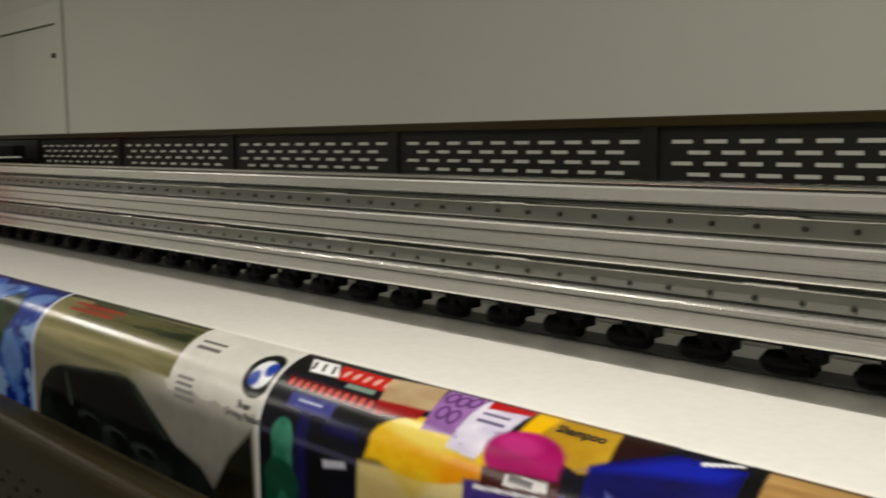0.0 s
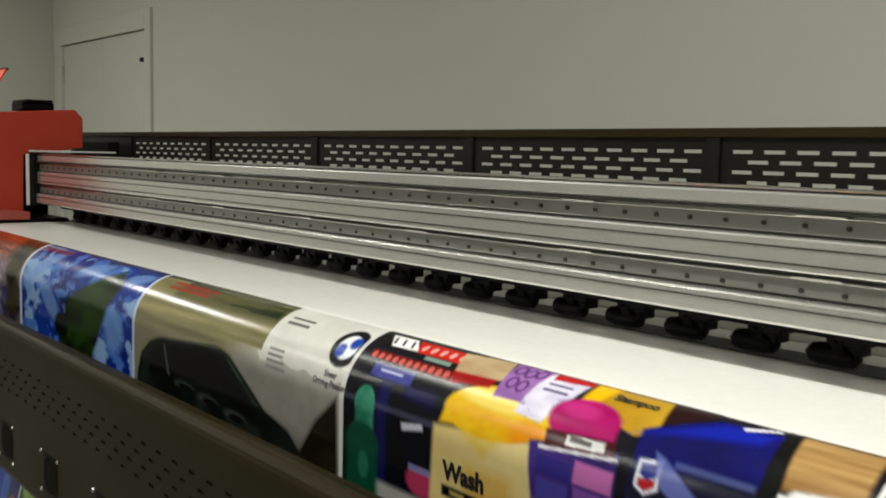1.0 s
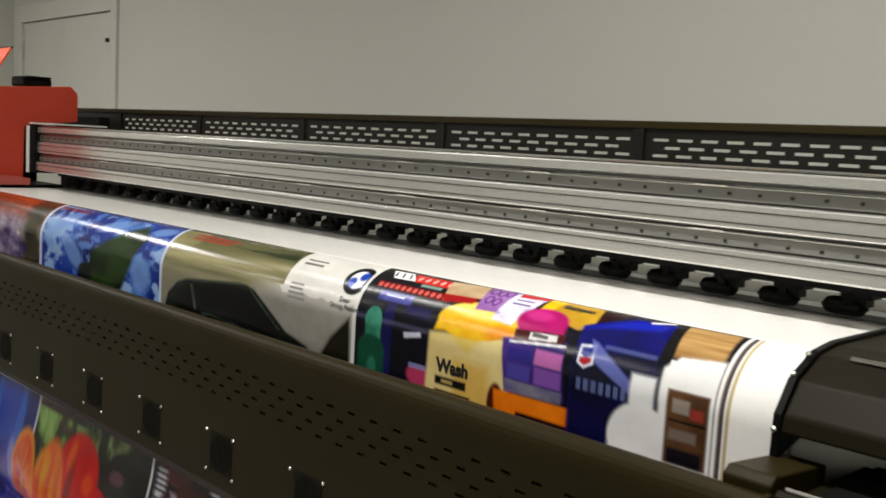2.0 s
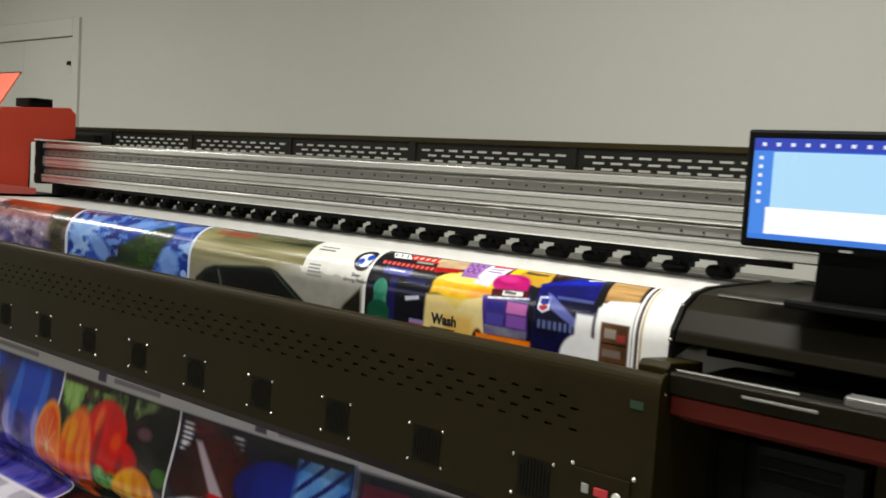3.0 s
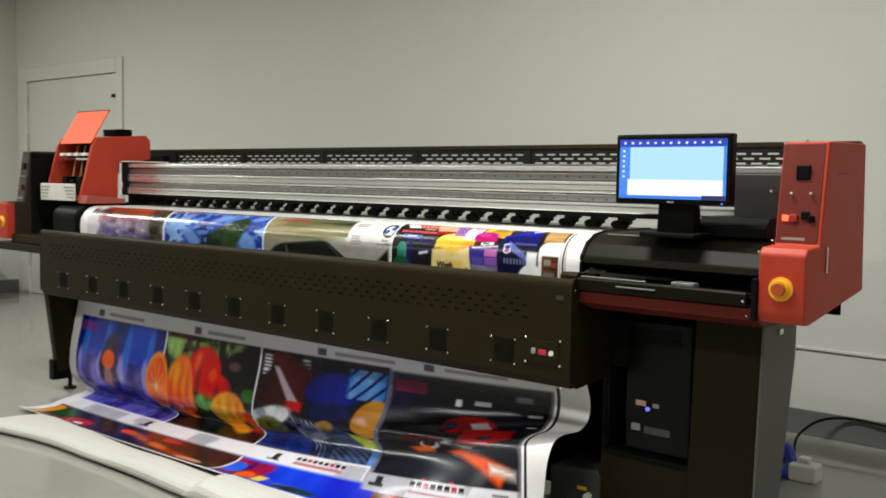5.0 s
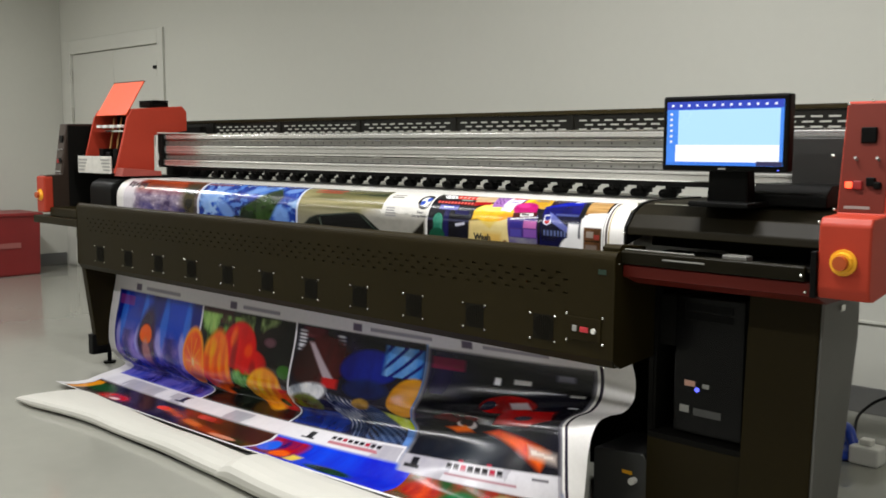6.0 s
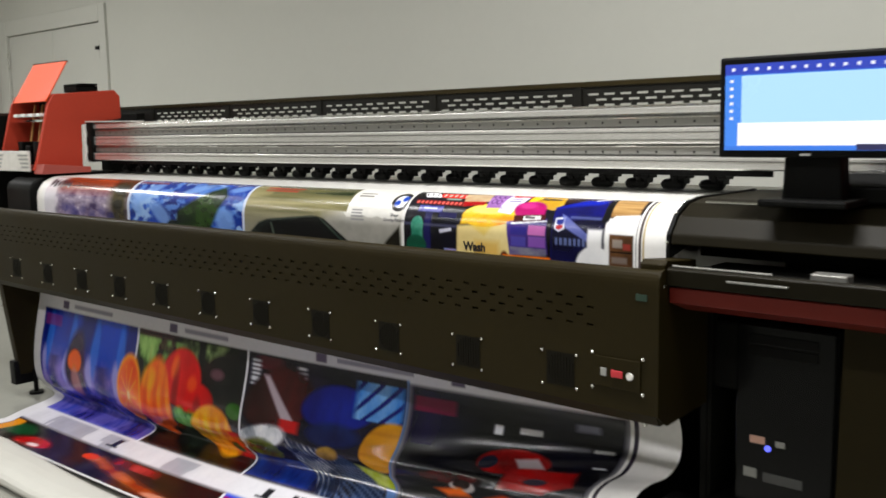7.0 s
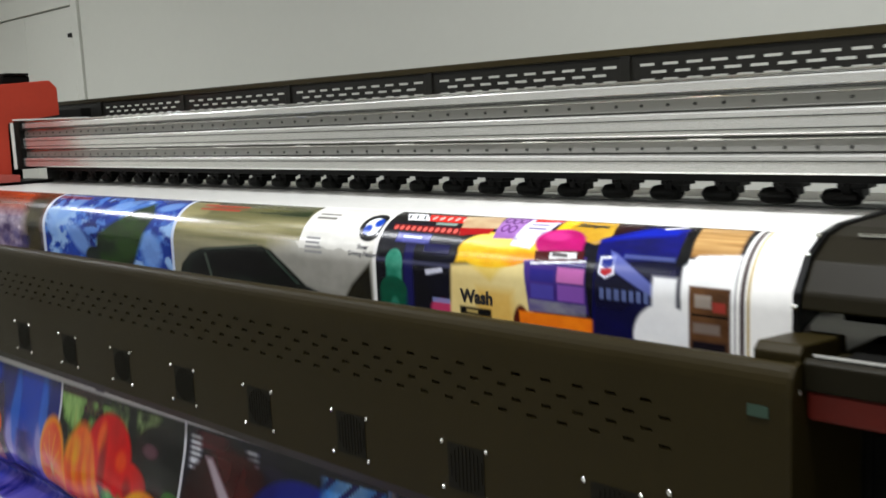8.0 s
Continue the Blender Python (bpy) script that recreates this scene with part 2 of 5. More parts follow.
# bed and frame
XL, XR = -3.53, 0.10
pp("bed", prism([(0.66, 1.078), (0.07, 1.078), (0.0, 1.054), (-0.028, 1.01), (-0.034, 0.96), (-0.034, 0.80), (0.66, 0.80)], -3.45, 0.04, 0.006), ALU_DULL, None, "grey aluminium bed under the media")
pp("bed_beam", box(-3.5, 0.2, 0.02, 0.6, 0.62, 0.798, 0.01), DARK)
pp("feed_plate", box(-3.44, 0.04, 0.385, 0.45, 1.0895, 1.0925, 0.001), FOOTPLATE, None, "dark feed plate behind the media")
pp("rear_plate", box(-3.5, 0.7, 0.66, 0.668, 0.8, 1.08, 0.001), DARK)

# front heater cover with slots, fans and a socket plate
LIP = [(-0.245, 0.885), (-0.245, 0.905), (-0.2447, 0.916), (-0.2437, 0.926), (-0.2415, 0.9345), (-0.238, 0.9415), (-0.2335, 0.9465), (-0.228, 0.9495), (-0.222, 0.950)]
lip = prism(LIP + [(-0.214, 0.9485), (-0.10, 0.883), (-0.092, 0.883), (-0.092, 0.877), (-0.212, 0.942), (-0.222, 0.944), (-0.231, 0.939), (-0.2365, 0.927), (-0.239, 0.908), (-0.239, 0.885)], XL, XR, 0.0)
prism([(-0.245, 0.60), (-0.239, 0.60), (-0.225, 0.582), (-0.17, 0.577), (-0.17, 0.570), (-0.228, 0.573)], XL, XR, 0.0, bm=lip)
rows = []
for r, zc in enumerate((0.868, 0.846, 0.824, 0.802)):
    start = XL + 0.12 + (0.031 if r % 2 else 0.0)
    rows.append((zc, [(start + 0.062 * k, start + 0.062 * k + 0.020) for k in range(int((XR - 0.1 - start) / 0.062))]))
merge(lip, holed_plate(XL, XR, -0.245, -0.239, rows, 0.60, 0.885, 0.0055))
cover = pp("front_cover", lip, OLIVE, None, "long dark olive heater cover with rows of slots")
# Dark sheet added behind the slots, standing in for the unlit interior.
pp("slot_backing", box(XL + 0.01, XR - 0.01, -0.232, -0.226, 0.60, 0.885, 0), DARK, cover)
for a in (XL - 0.008, XR):
    pp("cover_end", prism([(-0.247, 0.60), (-0.247, 0.910), (-0.244, 0.935), (-0.234, 0.949), (-0.220, 0.953), (0.05, 0.875), (0.05, 0.585), (-0.2, 0.568)], a, a + 0.008, 0.002), OLIVE)

FAN_X = [-3.268 + 0.3095 * k for k in range(11)]
FAN_Z = 0.676
bm = box(-0.043, 0.043, -0.0006, 0, -0.043, 0.043, 0)
for k in range(9):
    half = 0.04 * math.sqrt(max(0.05, 1 - ((k - 4) / 4.6) ** 2))
    x = -0.036 + 0.009 * k
    box(x - 0.0022, x + 0.0022, -0.002, -0.0005, -half, half, 0, bm)
GRILL = mat("fan_grill_coat", (0.006, 0.005, 0.0025), 0.6, vary=0.1, spec=0.1)
grill = part("fan_grill", bm, GRILL, cover, "square louvred fan grill")
at = [inv @ Vector((x, -0.2455, FAN_Z)) for x in FAN_X]
grill.location = at[0]
share(grill, at[1:], cover)
for o in cover.children:
    if o.name.startswith("fan_grill"):
        o["label"] = "square louvred fan grill"
screw(cover, [(x + dx, -0.2465, FAN_Z + dz) for x in FAN_X for dx in (-0.055, 0.05) for dz in (-0.045, 0.042)], 0.0042)
plate = pp("socket_plate", box(-0.070, 0.060, -0.249, -0.2455, 0.652, 0.728, 0.001), OLIVE, cover, "small plate with sockets and a red switch")
pp("socket", box(-0.050, -0.033, -0.2515, -0.249, 0.68, 0.70, 0.002), GREY, cover)
pp("socket", rod((0.033, -0.249, 0.689), (0.033, -0.254, 0.689), 0.009, 14), WHITE, cover)
pp("switch", box(-0.020, 0.013, -0.2525, -0.249, 0.68, 0.698, 0.002), mat("red_switch", (0.5, 0.03, 0.04), 0.4), cover, "small red switch")
screw(cover, [(-0.075, -0.247, 0.735), (-0.075, -0.247, 0.648), (0.067, -0.247, 0.735), (0.067, -0.247, 0.648), (0.085, -0.22, 0.575), (0.06, -0.225, 0.57)], 0.005)
pp("sticker", box(0.045, 0.075, -0.2465, -0.2455, 0.876, 0.892, 0), GREEN, cover, "small green sticker")

# rear vent panels: slots that go right through
PITCH, SLOT = 0.0655, 0.045
for i in range(6):
    xs = -3.5 + 0.7 * i
    rows = []
    for r, zc in enumerate((1.398, 1.379, 1.360, 1.341, 1.322)):
        off = 0.5 * PITCH if r % 2 else 0.0
        rows.append((zc, [(xs + off + PITCH * k, xs + off + PITCH * k + SLOT) for k in range(9 if r % 2 else 10)]))
    pp("vent_panel", holed_plate(xs - 0.03, xs + 0.665, 0.682, 0.688, rows, 1.28, 1.425, 0.0068), PANEL, None, "black vent panel with staggered slots")
    pp("panel_post", box(xs - 0.052, xs - 0.022, 0.676, 0.6815, 1.28, 1.425, 0.002), PANEL)
pp("rear_rail", box(-4.25, 0.73, 0.674, 0.735, 1.424, 1.443, 0.003), OLIVE, None, "dark olive top rail of the vent panels")
pp("rear_trunk", box(-3.55, 0.73, 0.69, 0.80, 0.9, 1.06, 0.004), PANEL)
pp("rear_end_plate", box(-4.25, -3.54, 0.68, 0.69, 1.28, 1.424, 0.002), PANEL)

# guide beam: body, top strip, two bolted rails, bright strips
BEAM = [(0.60, 1.312), (0.42, 1.334), (0.30, 1.343), (0.292, 1.335), (0.292, 1.165), (0.31, 1.158), (0.60, 1.158)]
beam = pp("beam", prism(BEAM, -3.52, 0.72, 0.0), ALU, None, "long bare aluminium guide beam")


def strip(name, y0, y1, z0, z1, material, r=0.002):
    return pp(name, box(-3.52, 0.715, y0, y1, z0, z1, r), material, beam)


strip("top_strip", 0.276, 0.30, 1.3435, 1.3475, STEEL, 0.001)
strip("top_strip", 0.335, 0.365, 1.334, 1.3455, STEEL, 0.003)
strip("top_ridge", 0.40, 0.43, 1.325, 1.3425, STEEL, 0.004)
strip("face_strip", 0.276, 0.292, 1.318, 1.341, ALU, 0.004)
strip("face_ridge", 0.272, 0.292, 1.3135, 1.3165, DARKRAIL, 0.0)
for zc in (1.297, 1.214):
    strip("rail", 0.284, 0.292, zc - 0.012, zc + 0.011, GREYRAIL, 0.0015)
    strip("rail_lip", 0.278, 0.292, zc + 0.0112, zc + 0.0135, STEEL, 0.0005)
    strip("rail_groove", 0.289, 0.292, zc - 0.016, zc - 0.0122, DARKRAIL, 0.0)
strip("face_strip", 0.275, 0.292, 1.234, 1.280, ALU, 0.003)
strip("face_ridge", 0.2735, 0.2755, 1.244, 1.246, DARKRAIL, 0.0)
strip("face_ridge", 0.2735, 0.2755, 1.266, 1.268, DARKRAIL, 0.0)
strip("face_ridge", 0.283, 0.292, 1.2285, 1.2315, DARKRAIL, 0.0)
strip("lower_strip", 0.270, 0.292, 1.160, 1.197, ALU, 0.004)
strip("face_ridge", 0.268, 0.271, 1.184, 1.186, DARKRAIL, 0.0)
bolt = pp("bolt", rod((0, 0.2835, 0), (0, 0.2805, 0), 0.0036, 8), DARKRAIL, beam)
bolt.location = (-0.02, 0, 1.297)
share(bolt, [(-0.02 - 0.0605 * k, 0, 1.297) for k in range(1, 57)] + [(-0.02 - 0.0605 * k, 0, 1.210) for k in range(57)], beam)
# short steel dashes, evenly spaced along both rails
bm = box(-0.035, 0.035, 0.277, 0.284, 1.3095, 1.3125, 0.001)
dash = pp("beam_dash", bm, STEEL, beam)
dash.location = (-0.3, 0, 0)
share(dash, [(-0.3 - 0.42 * k, 0, 0) for k in range(1, 8)] + [(-0.3 - 0.42 * k, 0, -0.083) for k in range(8)], beam)

# pinch rollers under the beam
bm = box(-0.008, 0.066, 0.405, 0.465, 1.140, 1.157, 0.002)
box(-0.004, 0.052, 0.412, 0.462, 1.128, 1.1405, 0.002, bm)
box(-0.002, 0.040, 0.420, 0.460, 1.112, 1.1285, 0.002, bm)
prism([(0.404, 1.150), (0.414, 1.120), (0.422, 1.105), (0.452, 1.100), (0.455, 1.150)], 0.004, 0.022, 0.002, bm=bm)
for a, c, r0, r1 in ((-0.036, -0.031, 0.010, 0.0145), (-0.031, -0.018, 0.0145, 0.0170), (-0.018, 0.018, 0.0170, 0.0170), (0.018, 0.031, 0.0170, 0.0145), (0.031, 0.036, 0.0145, 0.010)):
    rod((a, 0.430, 1.1105), (c, 0.430, 1.1105), r0, 18, r1, bm=bm)
rod((-0.041, 0.430, 1.1105), (0.041, 0.430, 1.1105), 0.004, 10, bm=bm)
rod((0.012, 0.403, 1.134), (0.012, 0.408, 1.134), 0.003, 8, bm=bm)
ROLL_X = [-0.075 - 0.1245 * k for k in range(27)]
pinch = pp("pinch_roller", bm, BLACK, None, "black pinch roller on a sprung arm")
pinch.location = (ROLL_X[0], -0.045, 0)
share(pinch, [(x, -0.045, 0) for x in ROLL_X[1:]], printer)
pp("roller_bar", box(-3.42, 0.12, 0.352, 0.358, 1.139, 1.1575, 0.001), BLACK, None, "black bar over the pinch rollers")

# right-hand station
NOSE = [(0.42, 1.10), (0.06, 1.10), (0.0, 1.092), (-0.06, 1.062), (-0.095, 1.02), (-0.10, 0.995), (0.0, 1.0), (0.42, 1.0)]
pp("station", prism(NOSE, 0.055, 0.715, 0.004), STATION, None, "blackish olive parking station with a rounded front")
pp("station_back", box(0.055, 0.715, 0.06, 0.42, 0.95, 0.999, 0.002), DARK)
pp("station_edge", prism([(0.40, 1.104), (0.06, 1.104), (0.0, 1.096), (-0.063, 1.066), (-0.098, 1.02), (-0.100, 0.96), (-0.09, 0.96), (0.40, 1.09)], 0.042, 0.054, 0.002), BLACK)
# Bright sliver added as the highlight along the fold of the nose.
pp("fold_glint", prism([(-0.0, 1.0955), (-0.006, 1.0935), (-0.006, 1.0955), (-0.0, 1.098)], 0.10, 0.30, 0), STEEL)
tray = pp("tray", prism([(-0.215, 0.913), (-0.218, 0.952), (-0.207, 0.958), (-0.200, 0.952), (-0.19, 0.938), (0.06, 0.934), (0.06, 0.913)], XR + 0.009, 0.70, 0.003), STATION, None, "shallow dark olive drip tray")
pp("tray_end", prism([(-0.216, 0.916), (-0.219, 0.962), (-0.205, 0.972), (-0.06, 0.958), (-0.06, 0.916)], 0.040, XR + 0.006, 0.003), OLIVE, tray, "folded olive end plate")
pp("tray_floor", box(0.13, 0.68, -0.18, 0.05, 0.9385, 0.9405, 0), DARK, tray)
pp("tray_edge", rod((0.12, -0.207, 0.960), (0.36, -0.207, 0.960), 0.003, 8), GREYRAIL, tray)
pp("handle", prism([(-0.216, 0.935), (-0.223, 0.935), (-0.223, 0.939), (-0.216, 0.940)], 0.26, 0.40, 0.001), GREYRAIL, tray)
pp("latch", box(0.42, 0.50, -0.15, -0.11, 0.941, 0.962, 0.004), GREYRAIL, tray)
pp("band", prism([(-0.205, 0.872), (-0.205, 0.910), (0.1, 0.911), (0.1, 0.84), (-0.12, 0.842)], 0.11, 0.728, 0.003), BANDRED, None, "red sheet-metal band below the tray")
screw(printer, [(0.09, -0.222, 0.906), (0.105, -0.222, 0.912), (0.048, -0.02, 1.093), (0.048, -0.06, 1.07), (0.048, -0.103, 1.0), (0.70, -0.065, 1.07), (0.70, -0.1, 1.02), (0.69, -0.215, 0.93), (0.70, -0.207, 0.885)], 0.005)
pp("gasket", box(0.712, 0.73, -0.212, 0.0, 0.87, 1.0, 0.003), BLACK)


def cap_parts(x0, x1, lit, front, side):
    """An end cap: tall red housing with a control panel and a knob block in front."""
    cap = pp("end_cap", prism([(-0.195, 0.872), (-0.205, 0.90), (-0.205, 1.075), (-0.19, 1.095), (-0.09, 1.10), (-0.045, 1.412), (0.30, 1.417), (0.335, 0.935), (-0.16, 0.868)], x0, x1, 0.006, seg=3), side, None, "red sheet-metal end cap")
    w = x1 - x0
    pp("control_panel", prism([(-0.0915, 1.105), (-0.0475, 1.405), (-0.044, 1.405), (-0.088, 1.105)], x0 + 0.004, x1 - 0.012, 0.001), front, cap, "dark red control panel")

    def panel_at(x, z, d=0.0):
        return (x, -0.0915 + 0.044 * (z - 1.105) / 0.3 - d, z)
    for x, z, hw, hh, m in ((0.5, 1.318, 0.021, 0.022, BLACK), (0.62, 1.19, 0.012, 0.012, BLACK), (0.38, 1.18, 0.012, 0.012, mat("dim_red_button", (0.3, 0.02, 0.02), 0.4)), (0.75, 1.18, 0.01, 0.01, BLACK)):
        p = panel_at(x0 + w * x, z)
        pp("button", box(p[0] - hw, p[0] + hw, p[1] - 0.008, p[1] + 0.003, z - hh, z + hh, 0.003), m, cap)
    p = panel_at(x0 + w * 0.2, 1.18)
    if lit:
        pp("lamp", box(p[0] - 0.009, p[0] + 0.009, p[1] - 0.007, p[1] + 0.003, 1.171, 1.189, 0.003), LED_RED, cap, "lit red lamp")
    for x in (0.3, 0.72):
        p = panel_at(x0 + w * x, 1.25)
        pp("switch", rod((p[0], p[1] + 0.002, 1.25), (p[0], p[1] - 0.012, 1.256), 0.004, 8), GREY, cap)
    p = panel_at(x0 + w * 0.4, 1.118)
    pp("name_bar", box(p[0] - 0.035, p[0] + 0.035, p[1] - 0.001, p[1] + 0.001, 1.114, 1.122, 0), GREY, cap)
    bm = rod((x0 + w * 0.5, -0.205, 0.975), (x0 + w * 0.5, -0.211, 0.975), 0.036, 28)
    pp("knob_plate", bm, YELLOW, cap, "yellow emergency stop surround")
    pp("stop_button", rod((x0 + w * 0.5, -0.211, 0.975), (x0 + w * 0.5, -0.238, 0.975), 0.021, 20, 0.019), mat("stop_button_orange", (0.42, 0.07, 0.012), 0.35), cap, "orange mushroom stop button")
    pp("stop_collar", rod((x0 + w * 0.5, -0.209, 0.975), (x0 + w * 0.5, -0.222, 0.975), 0.029, 24, 0.026), YELLOW, cap)
    return cap


cap = cap_parts(0.73, 0.87, True, DEEPRED, RED)
pp("handle", box(0.8705, 0.876, -0.045, -0.036, 1.015, 1.095, 0.002), SCREW, cap)
pp("name_bar", box(0.8702, 0.8712, 0.03, 0.14, 1.315, 1.319, 0), DEEPRED, cap)
screw(cap, [(0.735, -0.045, 1.405), (0.80, -0.042, 1.413), (0.728, -0.1, 1.11), (0.726, -0.12, 1.26), (0.728, -0.2, 1.08)], 0.005)
lcap = cap_parts(-4.13, -4.03, False, mat("brown_control_panel", (0.035, 0.02, 0.014), 0.4), mat("left_cap_brown", (0.030, 0.019, 0.013), 0.4, vary=0.1, spec=0.3))
lcap["label"] = "dark brown end cap with a red front block"
pp("front_block", box(-4.135, -4.025, -0.208, -0.150, 0.868, 1.09, 0.01), RED, lcap, "red front block")
pp("beam_cover", box(0.45, 0.726, 0.255, 0.29, 1.165, 1.315, 0.003), COVERMAT, None, "grey sheet cover over the end of the beam")
pp("cap_station", prism([(0.02, 1.104), (0.22, 1.104), (0.22, 1.17), (0.06, 1.17), (0.02, 1.14)], 0.42, 0.66, 0.004), BLACK, None, "black cleaning station")
pp("tag", box(0.665, 0.695, 0.24, 0.246, 1.355, 1.385, 0.001), YELLOW, None, "small yellow warning tag")

# right-hand cabinet
pp("cabinet", prism([(-0.015, 0.85), (0.27, 0.86), (0.27, 0.70), (0.13, 0.03), (-0.06, 0.03)], 0.45, 0.672, 0.004), OLIVE, None, "dark olive cabinet under the station")
pp("cabinet_side", prism([(-0.012, 0.845), (0.268, 0.855), (0.268, 0.70), (0.128, 0.035), (-0.055, 0.035)], 0.6725, 0.682, 0.002), SIDEGREY, None, "grey side panel of the cabinet")
pp("cabinet_back", box(0.10, 0.45, 0.30, 0.31, 0.03, 0.85, 0), DARK)
pp("shelf", box(0.11, 0.45, -0.03, 0.30, 0.31, 0.33, 0.002), DARK)
pp("plinth", box(0.11, 0.45, -0.03, 0.0, 0.03, 0.31, 0.002), OLIVE)
pp("cabinet_wall", box(0.112, 0.122, 0.0, 0.30, 0.03, 0.85, 0.001), DARK)
pp("latch", box(0.683, 0.69, 0.10, 0.13, 0.79, 0.81, 0.003), SCREW)
for x, y in ((0.16, 0.03), (0.62, 0.0), (0.62, 0.1), (-3.48, -0.1), (-3.48, 0.12)):
    bm = rod((x, y, 0), (x, y, 0.012), 0.035, 14)
    rod((x, y, 0.012), (x, y, 0.125 if x < -1 else 0.03), 0.012, 10, bm=bm)
    pp("foot", bm, BLACK)

# Dark panels added to keep the shaded gap beside the hanging sheet black.
pp("dark_gap_panel", box(-0.35, 0.112, 0.31, 0.32, 0.03, 0.62, 0.002), DARK)
pp("dark_gap_side", box(0.092, 0.110, 0.0, 0.31, 0.25, 0.86, 0.002), DARK)

# left-hand end
pp("leg", prism([(-0.23, 0.575), (0.30, 0.60), (0.25, 0.11), (-0.17, 0.11)], XL + 0.0, XL + 0.05, 0.004), OLIVE, None, "dark olive leg")
pp("leg_bracket", box(XL - 0.01, XL + 0.045, -0.20, -0.09, 0.06, 0.18, 0.006), BLACK)
pp("end_block", prism([(0.40, 1.10), (0.05, 1.10), (-0.01, 1.085), (-0.055, 1.06), (-0.07, 1.03), (-0.07, 0.90), (0.40, 0.90)], -3.72, -3.452, 0.012, seg=3), BLACK, None, "black rounded end block beside the media")
pp("left_shelf", box(-4.20, -3.54, -0.205, 0.4, 0.80, 0.845, 0.004), OLIVE)
pp("left_tray", box(-4.02, -3.47, -0.18, 0.40, 0.846, 0.90, 0.006), OLIVE)
pp("left_wall", box(-4.028, -4.02, -0.05, 0.5, 0.9, 1.40, 0.003), DARK)
pp("left_back", box(-3.94, -3.53, 0.63, 0.58, 0.9, 1.40, 0.003), DARK)

# carriage with raised flap
SIDE = [(-0.02, 1.115), (0.0, 1.168), (0.075, 1.45), (0.105, 1.497), (0.44, 1.522), (0.47, 1.49), (0.47, 1.372), (0.245, 1.342), (0.24, 1.118)]
carriage = pp("carriage", prism(SIDE, -3.525, -3.50, 0.005, seg=3), RED, None, "red print carriage with its front flap raised")
pp("side_plate", prism(SIDE, -3.93, -3.915, 0.004), RED, carriage)
pp("hood", prism([(0.10, 1.480), (0.105, 1.493), (0.44, 1.518), (0.46, 1.49), (0.46, 1.43), (0.44, 1.43), (0.44, 1.495)], -3.914, -3.526, 0.002), RED, carriage)
pp("back_plate", box(-3.914, -3.526, 0.225, 0.238, 1.12, 1.49, 0.002), DARK, carriage)
pp("floor_plate", prism([(-0.02, 1.12), (0.22, 1.12), (0.22, 1.14), (0.0, 1.14)], -3.914, -3.526, 0.001), mat("carriage_floor", (0.16, 0.03, 0.02), 0.5), carriage)
bm = box(-3.935, -3.527, -0.032, -0.022, 1.112, 1.215, 0.003)
pp("front_label", bm, mat("pale_label_plate", (0.62, 0.60, 0.55), 0.45, vary=0.15, scale=30), carriage, "pale printed plate along the carriage front")
for k in range(4):
    for x0, x1 in ((-3.925, -3.85 + 0.012 * k), (-3.61 - 0.012 * k, -3.535)):
        pp("label_bar", box(x0, x1, -0.0335, -0.0322, 1.128 + 0.02 * k, 1.138 + 0.02 * k, 0), GREY, carriage)
pp("inner_rail", box(-3.91, -3.53, 0.10, 0.13, 1.36, 1.372, 0.001), STEEL, carriage)
for k in range(4):
    x = -3.84 + 0.085 * k
    pp("ink_head", box(x, x + 0.05, 0.06, 0.14, 1.142, 1.26 - 0.02 * (k % 2), 0.004), BLACK, carriage)
    pp("connector", box(x + 0.005, x + 0.045, 0.045, 0.09, 1.385, 1.402, 0.003), WHITE, carriage)
    pp("ink_tube", rod((x + 0.025, 0.12, 1.25), (x + 0.02, 0.16, 1.45), 0.006, 8), mat("amber_tube", (0.5, 0.25, 0.08), 0.3), carriage)
bm = prism([(0.073, 1.458), (0.195, 1.660), (0.190, 1.664), (0.067, 1.461)], -3.875, -3.51, 0.0015)
flap = pp("flap", bm, ORANGE, carriage, "raised orange front flap")
pp("flap_edge", prism([(0.19, 1.659), (0.197, 1.657), (0.200, 1.664), (0.189, 1.668)], -3.875, -3.51, 0.001), BLACK, carriage)
pp("top_connector", box(-3.70, -3.56, 0.26, 0.38, 1.513, 1.545, 0.005), BLACK, carriage)
pp("top_connector", box(-3.72, -3.54, 0.27, 0.37, 1.545, 1.555, 0.003), BLACK, carriage)
pp("carriage_skirt", prism([(-0.02, 1.10), (0.24, 1.10), (0.24, 1.128), (-0.005, 1.15)], -3.51, -3.42, 0.003), mat("faded_red_skirt", (0.30, 0.05, 0.035), 0.5), carriage)
pp("bracket", box(-3.499, -3.493, 0.25, 0.262, 1.15, 1.345, 0.001), WHITE, carriage, "white end bracket at the beam")
pp("bracket", box(-3.499, -3.493, 0.262, 0.60, 1.3535, 1.360, 0.001), WHITE, carriage)
pp("beam_end", box(-3.484, -3.44, 0.262, 0.62, 1.15, 1.351, 0.001), DARK)

# ---- monitor and computer ----
mon = thing("monitor", "black flat-screen monitor with a lit blue desktop", "monitor", at=(0.38, -0.075, 1.105))
casing = part("casing", box(-0.206, 0.206, -0.018, 0.022, 0.105, 0.335, 0.006), BLACK, mon)


def glow(name, rgb, strength):
    return mat(name, (0.02, 0.02, 0.02), 0.25, emit=(*rgb, strength))


